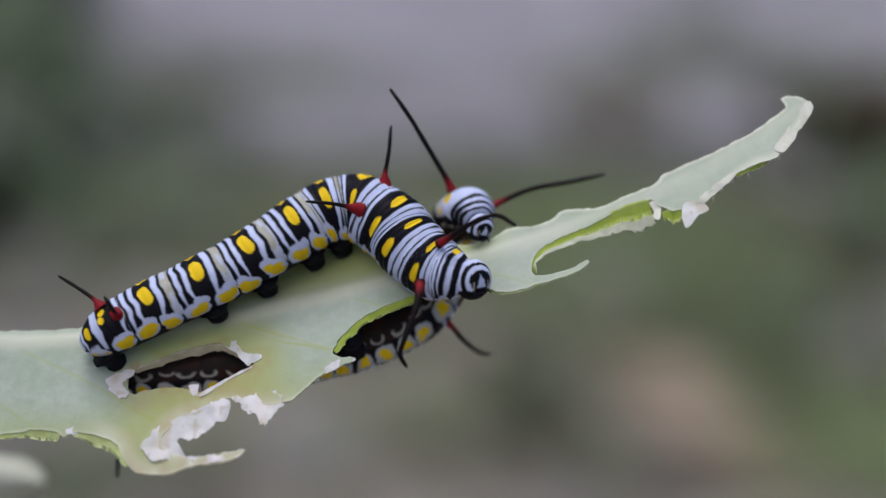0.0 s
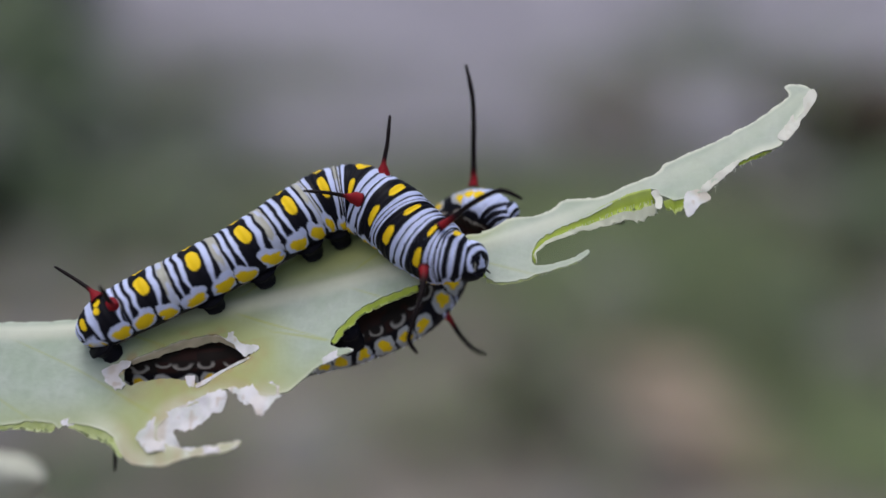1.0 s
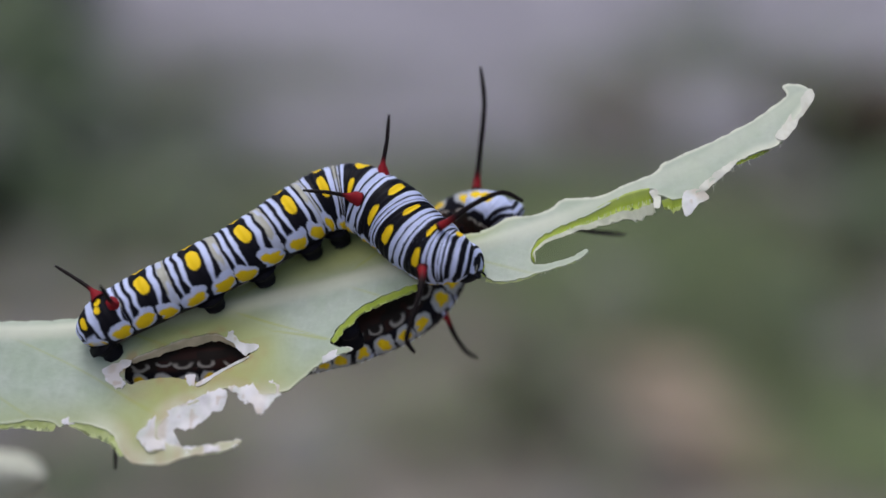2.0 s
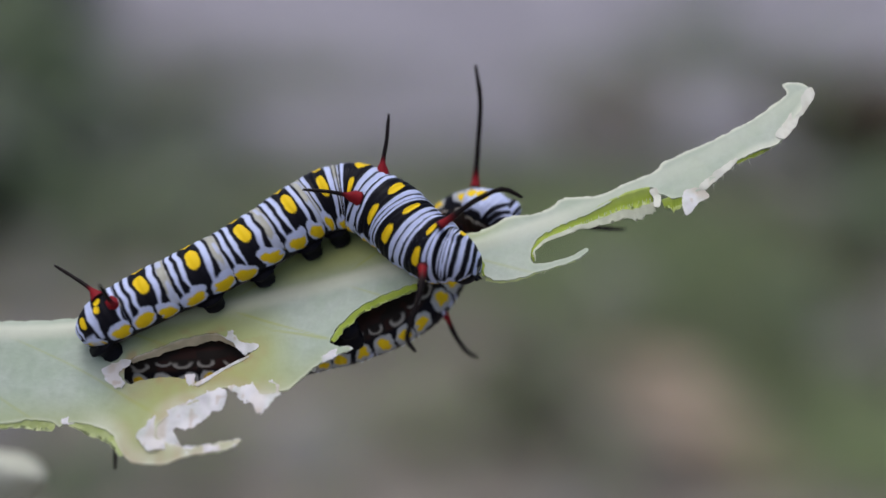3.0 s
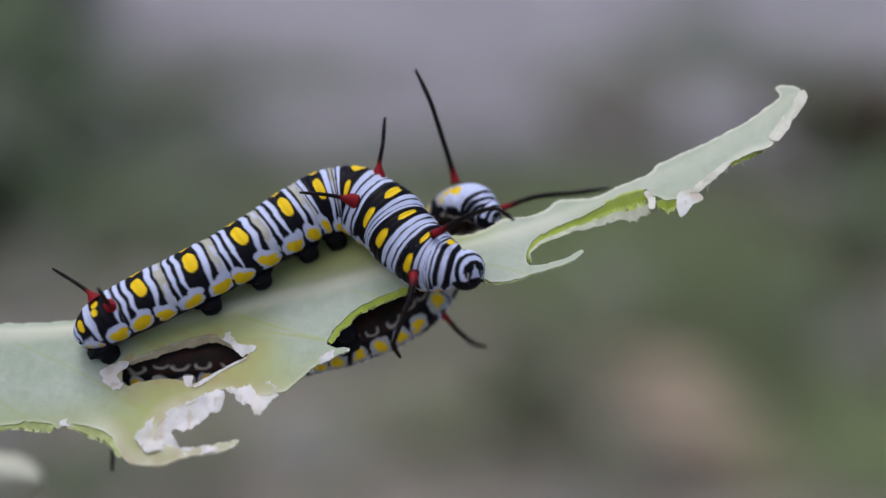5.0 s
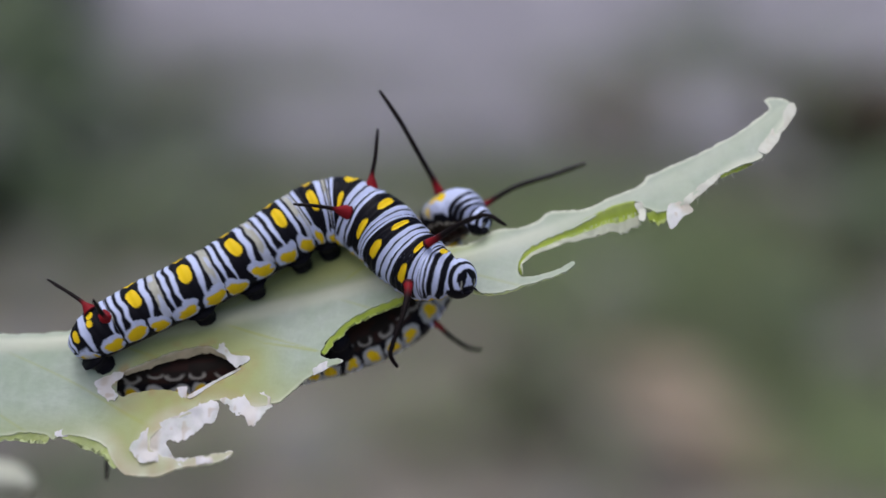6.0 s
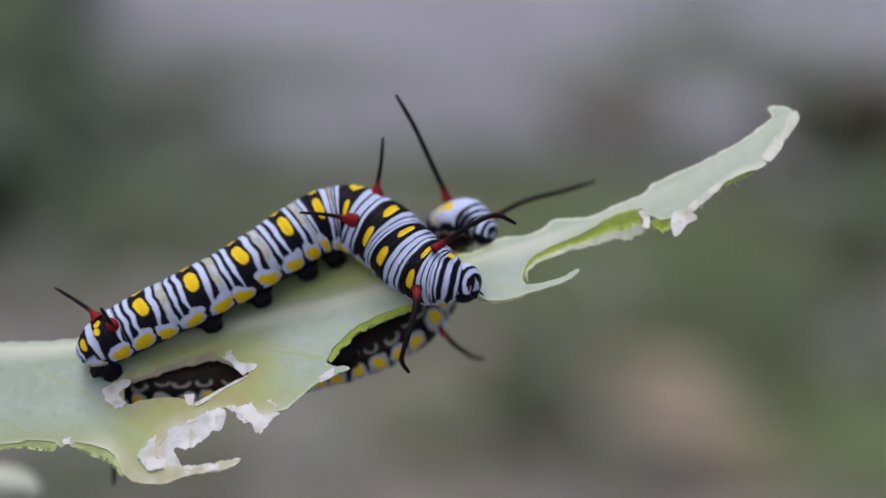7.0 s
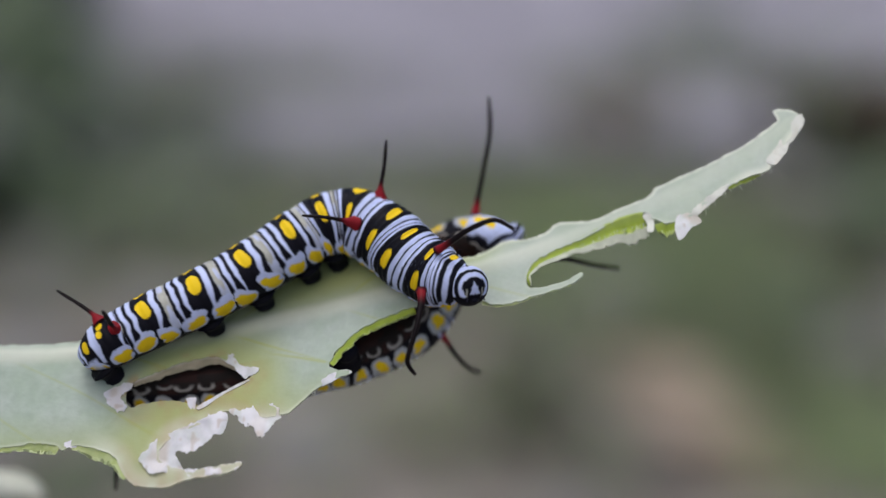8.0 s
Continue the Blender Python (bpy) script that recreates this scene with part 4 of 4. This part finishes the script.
tagged(new("clover", clover_mesh()), "low light green clover leaves on the soil", "clover", kind="stuff")


def weed_leaf_mesh(length, width, droop):
    verts, faces = [], []
    n = 8
    for i in range(n):
        u = i / (n - 1)
        w = width * math.sin(math.pi * (0.06 + 0.92 * u)) ** 0.8
        for v in (-1, 0, 1):
            verts.append((v * w, length * u, -droop * u * u * length + abs(v) * w * 0.35))
    for i in range(n - 1):
        for j in range(2):
            a = i * 3 + j
            faces.append((a, a + 1, a + 4, a + 3))
    top = len(verts)
    verts += [(x, y, z - 0.0006) for x, y, z in verts]
    faces += [tuple(v + top for v in reversed(f)) for f in faces]
    return mesh_of("weed_leaf", verts, faces, WEED)


WEED_LEAVES = [weed_leaf_mesh(0.06, 0.011, 0.4), weed_leaf_mesh(0.045, 0.012, 0.7), weed_leaf_mesh(0.075, 0.010, 0.3)]


def weed(x, y, height, leaves, spread, label):
    ob = tagged(new("weed"), label, "weed", "weeds on the ground")
    ob.matrix_basis = pose(x, y, ground_height(x, y) - 0.003)
    part("stalk", tube_mesh("stalk", [(0, 0, -3), (3, 2, height * 450), (0, 4, height * 1000)], (2.0, 1.6, 0.9), STEM, lambda u: BLACK, 8, 4), ob)
    for k in range(leaves):
        h = height * rng.uniform(0.1, 1.0)
        o = part("leaf", rng.choice(WEED_LEAVES), ob)
        s = spread * rng.uniform(0.7, 1.3)
        o.matrix_basis = pose(0.003, 0.002, h, rng.uniform(-15, 50), 0, k * 137.5 + rng.uniform(-20, 20)) @ Matrix.Diagonal((s, s, s, 1))
    return ob


for x, y, h, n, s in ((-0.360, 1.261, 0.14, 22, 1.1), (-0.329, 1.328, 0.10, 16, 1.0), (-0.446, 1.527, 0.14, 26, 1.2), (-0.462, 1.781, 0.12, 26, 1.2), (-0.569, 1.971, 0.14, 30, 1.3), (-0.246, 1.294, 0.05, 16, 0.9), (-0.384, 1.127, 0.12, 30, 1.1), (0.344, 1.127, 0.06, 18, 0.9),
                      (-0.187, 1.311, 0.04, 12, 0.8), (0.197, 1.261, 0.26, 10, 0.5), (0.227, 1.229, 0.30, 12, 0.5), (0.327, 1.261, 0.2, 10, 0.6),
                      (-0.190, 0.707, 0.025, 9, 0.5), (-0.216, 0.681, 0.025, 9, 0.5), (-0.144, 0.700, 0.02, 7, 0.4), (-0.270, 1.100, 0.05, 12, 0.8), (-0.206, 1.120, 0.04, 10, 0.7), (0.053, 0.836, 0.03, 4, 0.5), (0.067, 0.749, 0.025, 4, 0.5), (0.029, 0.749, 0.03, 4, 0.5), (0.092, 0.707, 0.025, 6, 0.5), (0.239, 0.919, 0.03, 12, 0.6),
                      (-0.530, 1.940, 0.15, 34, 1.3), (-0.476, 1.950, 0.12, 26, 1.1), (-0.469, 1.620, 0.13, 30, 1.2), (-0.365, 1.505, 0.08, 20, 0.9), (-0.333, 1.162, 0.030, 12, 0.6), (-0.294, 1.176, 0.025, 9, 0.5), (-0.344, 1.277, 0.040, 12, 0.7), (-0.380, 1.261, 0.050, 12, 0.7), (-0.400, 1.432, 0.050, 14, 0.8)):
    weed(x, y, h, n, s, "dark green leafy weed growing from the soil")


def fallen_mesh(name, length, width, curl, mat):
    verts, faces = [], []
    n, m = 16, 9
    for i in range(n):
        u = i / (n - 1)
        w = width * math.sin(math.pi * (0.04 + 0.94 * u)) ** 0.7 * (1 + 0.12 * math.sin(17 * u))
        for j in range(m):
            v = j / (m - 1) * 2 - 1
            verts.append((length * (u - 0.5), v * w, curl * (v * v * 0.7 + (2 * u - 1) ** 2 * 0.5) + 0.0015 * math.sin(20 * u + 4 * v) + 0.002))
    for i in range(n - 1):
        for j in range(m - 1):
            a = i * m + j
            faces.append((a, a + m, a + m + 1, a + 1))
    top = len(verts)
    verts += [(x, y, z - 0.0008) for x, y, z in verts]
    faces += [tuple(v + top for v in reversed(f)) for f in faces]
    return mesh_of(name, verts, faces, mat)


def fallen(x, y, turn, length, width, curl, mat, label):
    ob = tagged(new("fallen_leaf"), label, "leaf", "fallen leaves")
    part("blade", fallen_mesh("fallen_blade", length, width, curl, mat), ob)
    half, high = length * 500, curl * 500
    rib = [(-1.25 * half, 2, high * 1.4 + 1.5), (-half, 0, high + 2.4), (-0.5 * half, 0, high * 0.25 + 3.2), (0.4 * half, 0, high * 0.16 + 3.2), (0.9 * half, 0, high * 0.8 + 2.6)]
    part("midrib", tube_mesh("midrib", rib, (1.1, 0.9, 0.7, 0.3), mat, lambda u: BLACK, 8, 5), ob)
    ob.matrix_basis = pose(x, y, (0.0235 if y > 1.3 else ground_height(x, y)) + 0.001, 0, 0, turn)
    return ob


fallen(0.136, 0.838, -35, 0.075, 0.030, 0.010, DEADLEAF, "curled light brown dead leaf lying on the soil")
fallen(0.154, 0.770, -58, 0.095, 0.033, 0.012, DEADLEAF, "curled light brown dead leaf lying on the soil")
fallen(0.172, 0.712, -56, 0.075, 0.024, 0.010, DEADLEAF, "curled light brown dead leaf lying on the soil")
fallen(0.385, 1.432, 20, 0.16, 0.055, 0.02, DARKLEAF, "dark brown rotten leaf lying on the soil")
fallen(0.368, 1.311, -40, 0.14, 0.05, 0.02, DARKLEAF, "dark brown rotten leaf lying on the soil")
fallen(0.413, 1.393, 75, 0.16, 0.055, 0.02, DARKLEAF, "dark brown rotten leaf lying on the soil")
fallen(0.361, 1.337, 50, 0.12, 0.05, 0.02, DARKLEAF, "dark brown rotten leaf lying on the soil")
fallen(0.330, 1.277, 10, 0.11, 0.04, 0.015, DARKLEAF, "dark brown rotten leaf lying on the soil")
fallen(0.364, 1.198, 60, 0.12, 0.045, 0.015, DARKLEAF, "dark brown rotten leaf lying on the soil")
for x, y, turn, size in ((0.152, 1.420, 20, 0.08), (0.190, 1.435, -40, 0.07), (0.142, 1.335, 70, 0.07), (0.178, 1.365, 10, 0.07), (0.118, 1.390, -60, 0.07), (0.212, 1.490, 35, 0.07)):
    fallen(x, y, turn, size, size * 0.36, 0.008, BROWNLEAF, "dull brown dry leaf lying on the paving")
for x, y, turn, size in ((0.305, 0.975, 30, 0.06), (0.293, 1.081, -40, 0.05), (0.329, 1.120, 10, 0.06), (0.301, 1.020, 15, 0.06), (0.270, 0.919, 40, 0.05), (0.282, 0.880, -30, 0.05), (-0.271, 1.452, 20, 0.09), (-0.337, 1.505, -50, 0.08), (0.262, 1.026, 70, 0.05), (0.217, 0.862, -60, 0.045), (0.052, 0.827, 30, 0.05), (0.033, 0.779, -20, 0.04), (0.055, 0.749, 80, 0.04), (0.126, 0.919, 10, 0.035),
                         (-0.010, 0.745, -20, 0.04), (0.239, 0.827, 25, 0.05), (0.255, 0.862, -45, 0.045),
                         (0.229, 0.867, 20, 0.050), (0.257, 0.904, -50, 0.045), (0.282, 0.944, 65, 0.045), (0.203, 0.827, -20, 0.035), (0.214, 0.909, 40, 0.040), (0.278, 0.871, 10, 0.040), (0.036, 0.862, -30, 0.030)):
    fallen(x, y, turn, size, size * 0.36, 0.008, DARKLEAF, "dark brown rotten leaf lying on the soil")
for x, y, turn, size in ((0.058, 0.745, 15, 0.040), (0.093, 0.721, -50, 0.040), (0.031, 0.714, 70, 0.040), (0.128, 0.714, 30, 0.040), (0.075, 0.795, -15, 0.030), (0.218, 0.779, 40, 0.035)):
    fallen(x, y, turn, size, size * 0.4, 0.006, BROWNLEAF, "dull brown dry leaf lying on the soil")


def stone_mesh(r, seed):
    bm = bmesh.new()
    bmesh.ops.create_icosphere(bm, subdivisions=3, radius=r)
    for v in bm.verts:
        v.co *= 1 + 0.25 * noise.noise(v.co * (0.9 / r) + Vector((seed, 0, 0)))
        v.co.z *= 0.6
    for f in bm.faces:
        f.smooth = True
    return bm_mesh("stone", bm, STONE)


STONES = [stone_mesh(0.02, 1), stone_mesh(0.032, 4), stone_mesh(0.014, 9)]
DRY_SPOT = (0.150, 0.790)  # the brown leaves lie here, clear of stones
for k in range(60):
    x, y = rng.uniform(-0.5, 0.5), rng.uniform(0.65, 1.3)
    kind, spin = rng.choice(STONES), rng.uniform(0, 360)
    if math.hypot(x - DRY_SPOT[0], y - DRY_SPOT[1]) < 0.085:
        continue
    o = tagged(new("stone", kind), "small rounded grey stone on the soil", "stone", "stones on the soil")
    o.matrix_basis = pose(x, y, ground_height(x, y) + 0.004, 0, 0, spin)


# ---- what moves ----
SWAY = [  # seconds, shift in mm, turn in degrees: the leaf rocks in the breeze
    (0, 0, 0, 0, 0, 0, 0),
    (0.5, 0.27, -1.66, 0.46, -1.22, -0.09, -0.80),
    (1, -0.06, -1.41, 0.79, -0.65, -0.05, -0.77),
    (1.5, -0.13, -0.86, 0.87, -0.38, -0.07, -0.63),
    (3, -0.14, -1.08, 0.92, -0.57, -0.14, -0.69),
    (3.5, -0.14, -1.18, 1.23, -0.19, -0.14, -1.19),
    (4, 0.09, -0.90, 1.24, -0.84, -0.17, -1.12),
    (5.5, -0.87, 0.17, 0.25, -0.30, -0.23, 0.24),
    (6, -1.09, 0.85, -0.16, -0.15, -0.22, 0.38),
    (6.5, -0.89, 0.88, -0.41, -0.14, -0.22, 0.72),
    (7, -0.65, 1.61, -0.79, -0.03, -0.31, 0.53),
    (7.5, -0.65, 1.46, -1.29, 0.19, -0.22, 0.52),
    (8, -0.39, 1.08, -1.08, -0.50, -0.23, 0.11),
]


def about(pivot, turn):
    return Matrix.Translation(pivot) @ turn.to_4x4() @ Matrix.Translation(-pivot)


def motions():
    for ob, base in ((leaf, LEAF_BASE), (front_cat, FRONT_BASE), (hanging_cat, HANGING_BASE), (withered, WITHERED_BASE)):
        walk(ob, [(t, STAGE @ pose(x * MM, y * MM, z * MM, a, b, c) @ Matrix.Translation(Vector(base) * MM)) for t, x, y, z, a, b, c in SWAY])

    # the arched one lifts its front and feeds
    lift = [(0, 0), (0.5, 1.0), (1, 4.4), (1.5, 3.6), (3, 4.0), (3.5, 2.2), (4, -0.6), (4.2, -0.5), (5.3, 0), (5.5, 0.3), (6, 1.2), (6.5, 2.6), (7, 3.2), (7.5, 4.2), (8, 4.6)]
    nod = [(0, 0, 0), (0.5, 2, 0), (1, 11, 2), (1.5, 22, 2), (1.7, 26, 3), (2.8, 46, 8), (3, 50, 10), (3.5, 58, 12), (4, 56, 14), (4.2, 36, 6), (5.3, 0, 0), (6, 4, 0), (6.5, 6, 0), (7, 16, 2), (7.2, 18, 2), (7.4, 8, 4), (7.7, 0, 6), (8, -12, 6)]
    pull = [(0, 0.05), (0.5, 0.3), (1, 0.5), (1.5, 0.6), (1.7, 0.5), (2.8, 0.1), (4.2, 0), (5.5, 0.1), (6, 0.2), (6.5, 0.45), (7, 0.3), (7.5, 0.2), (8, 0.1)]
    hinge = front_rings[7][1]

    def drawn(t, share_of):
        return Matrix.Translation(Vector((-1, 0.3, 0.05)) * (MM * share_of * float(np.interp(t, [p[0] for p in pull], [p[1] for p in pull]))))

    share = {8: 0.45, 9: 0.8, 10: 1.0, 11: 1.0}

    def raised(t, amount):
        a = np.interp(t, [r[0] for r in lift], [r[1] for r in lift])
        return about(hinge, Matrix.Rotation(radians(-a * amount), 3, "Y"))

    for k, amount in share.items():
        seg, place = front_rings[k]
        bend = 0.35 if k == 11 else 0.0
        walk(seg, [(t, drawn(t, 0.5 if k == 11 else 0.0) @ raised(t, amount) @ about(front_rings[10][1], Matrix.Rotation(radians(yaw * bend), 3, "Z") @ Matrix.Rotation(radians(dip * bend), 3, "Y")) @ Matrix.Translation(place)) for t, yaw, dip in nod])
    skull, place = front_head
    neck = front_rings[11][1]
    walk(skull, [(t, drawn(t, 1.0) @ raised(t, 1.0) @ about(front_rings[10][1], Matrix.Rotation(radians(yaw * 0.35), 3, "Z") @ Matrix.Rotation(radians(dip * 0.35), 3, "Y"))
                  @ Matrix.Translation(Vector((-0.014, 0.006, 0)) * (MM * max(yaw, 0))) @ about(neck, Matrix.Rotation(radians(yaw * 0.65), 3, "Z") @ Matrix.Rotation(radians(dip * 0.8), 3, "Y")) @ Matrix.Translation(place)) for t, yaw, dip in nod])

    # the hanging one swings its head round behind the leaf and back
    swing = [(0, 0), (0.3, 0.1), (0.5, 0.18), (0.6, 0.22), (0.7, 0.41), (0.8, 0.62), (0.9, 0.9), (1, 0.98), (1.2, 1.1), (1.5, 1.2), (1.7, 1.2), (2.8, 1.15), (3, 1.13), (3.5, 1.33), (4, 1.22), (4.2, 1.28),
             (4.6, 0.95), (5.0, 0.4), (5.3, 0.28), (5.5, 0.13), (6, 0.04), (6.3, -0.05), (6.5, -0.22), (6.8, -0.45), (7, 0.18), (7.1, 0.32), (7.2, 0.63), (7.3, 0.86), (7.5, 1.13), (7.7, 1.2), (8, 1.4)]
    # its head turns a little further than its neck on the way back
    extra = [(0, 0), (1.5, 0), (2.8, -0.02), (3, -0.04), (3.5, -0.38), (4, -0.3), (4.2, -0.22), (5.3, 0.45), (5.5, 0.5), (6, 0.55), (6.5, 0.65), (6.8, 0.7), (7, 0.45), (7.2, 0.15), (7.5, 0), (8, 0)]
    turn = [(t, q + float(np.interp(t, [e[0] for e in extra], [e[1] for e in extra]))) for t, q in swing]
    # for each ring: shift in mm, turn in degrees about an axis, at a full swing
    moved = {11: ((0.1, 0.1, -0.3), 10, (-0.49, 0.66, 0.57)), 12: ((0.3, 0.2, -0.5), 35, (-0.49, 0.66, 0.57)), 13: ((1.6, 1.0, -1.05), 46, (0.05, 0.45, 0.85))}

    pivot = hanging_rings[13][1]

    def swung(q, shift, angle, axis, place, further=0.0):
        aside = Matrix.Translation(Vector((0.5, 0, 0.35)) * (MM * further)) @ about(pivot, Matrix.Rotation(radians(48 * further), 3, Vector((-0.5, 0, 0.87))))
        return aside @ Matrix.Translation(place + Vector(shift) * (MM * max(q, 0.0))) @ Matrix.Rotation(radians(angle * q), 4, Vector(axis))

    for k, (shift, angle, axis) in moved.items():
        seg, place = hanging_rings[k]
        walk(seg, [(t, swung(min(q, far), shift, angle, axis, place, max(far - q, 0.0)) if k == 13 else swung(q, shift, angle, axis, place)) for (t, q), (_, far) in zip(swing, turn)])
    skull, place = hanging_head
    walk(skull, [(t, swung(min(q, far), (2.3, 2.8, 0.3), 56, (0.1, 0.25, 0.95), place, max(far - q, 0.0))) for (t, q), (_, far) in zip(swing, turn)])
    thread, local = hanging_threads[3]
    lifted = (0, 0.5, 0.8, 5.0, 5.5, 6, 6.5, 7, 7.3, 7.5, 8), (0, 3, 0, 0, 3, 7.5, 1.5, 6, 2, 0, 0)
    walk(thread, [(t, Matrix.Translation(local + Vector((0.96, -3.73, -1.53)) * (MM * q)) @ Matrix.Rotation(radians(-14 * max(q, 0.0) - float(np.interp(t, lifted[0], lifted[1]))), 4, "Y")) for t, q in swing])
    thread, local = front_threads[4]
    wave = [(0, 0, 0), (0.5, 1, 6), (1, 2, 14), (1.5, 1, 20), (3, 3, 28), (3.5, 2, 30), (4, -9, 20), (4.2, -9, 18), (5.5, 0, 2), (6, -1, 6), (6.5, 1, 12), (7, 2, 24), (7.5, -2, 6), (8, -3, 4)]
    walk(thread, [(t, Matrix.Translation(local) @ Matrix.Rotation(radians(-a), 4, "Y") @ Matrix.Rotation(radians(b), 4, "Z")) for t, a, b in wave])
    thread, local = hanging_threads[1]
    dangle = [(0, 0), (0.5, 4), (1, 8), (1.5, 16), (3, 16), (4, 17), (5.5, -7), (6, -7), (6.5, -10), (7, -4), (7.5, 3), (8, 7)]
    walk(thread, [(t, Matrix.Translation(local) @ Matrix.Rotation(radians(a), 4, "Y")) for t, a in dangle])


motions()
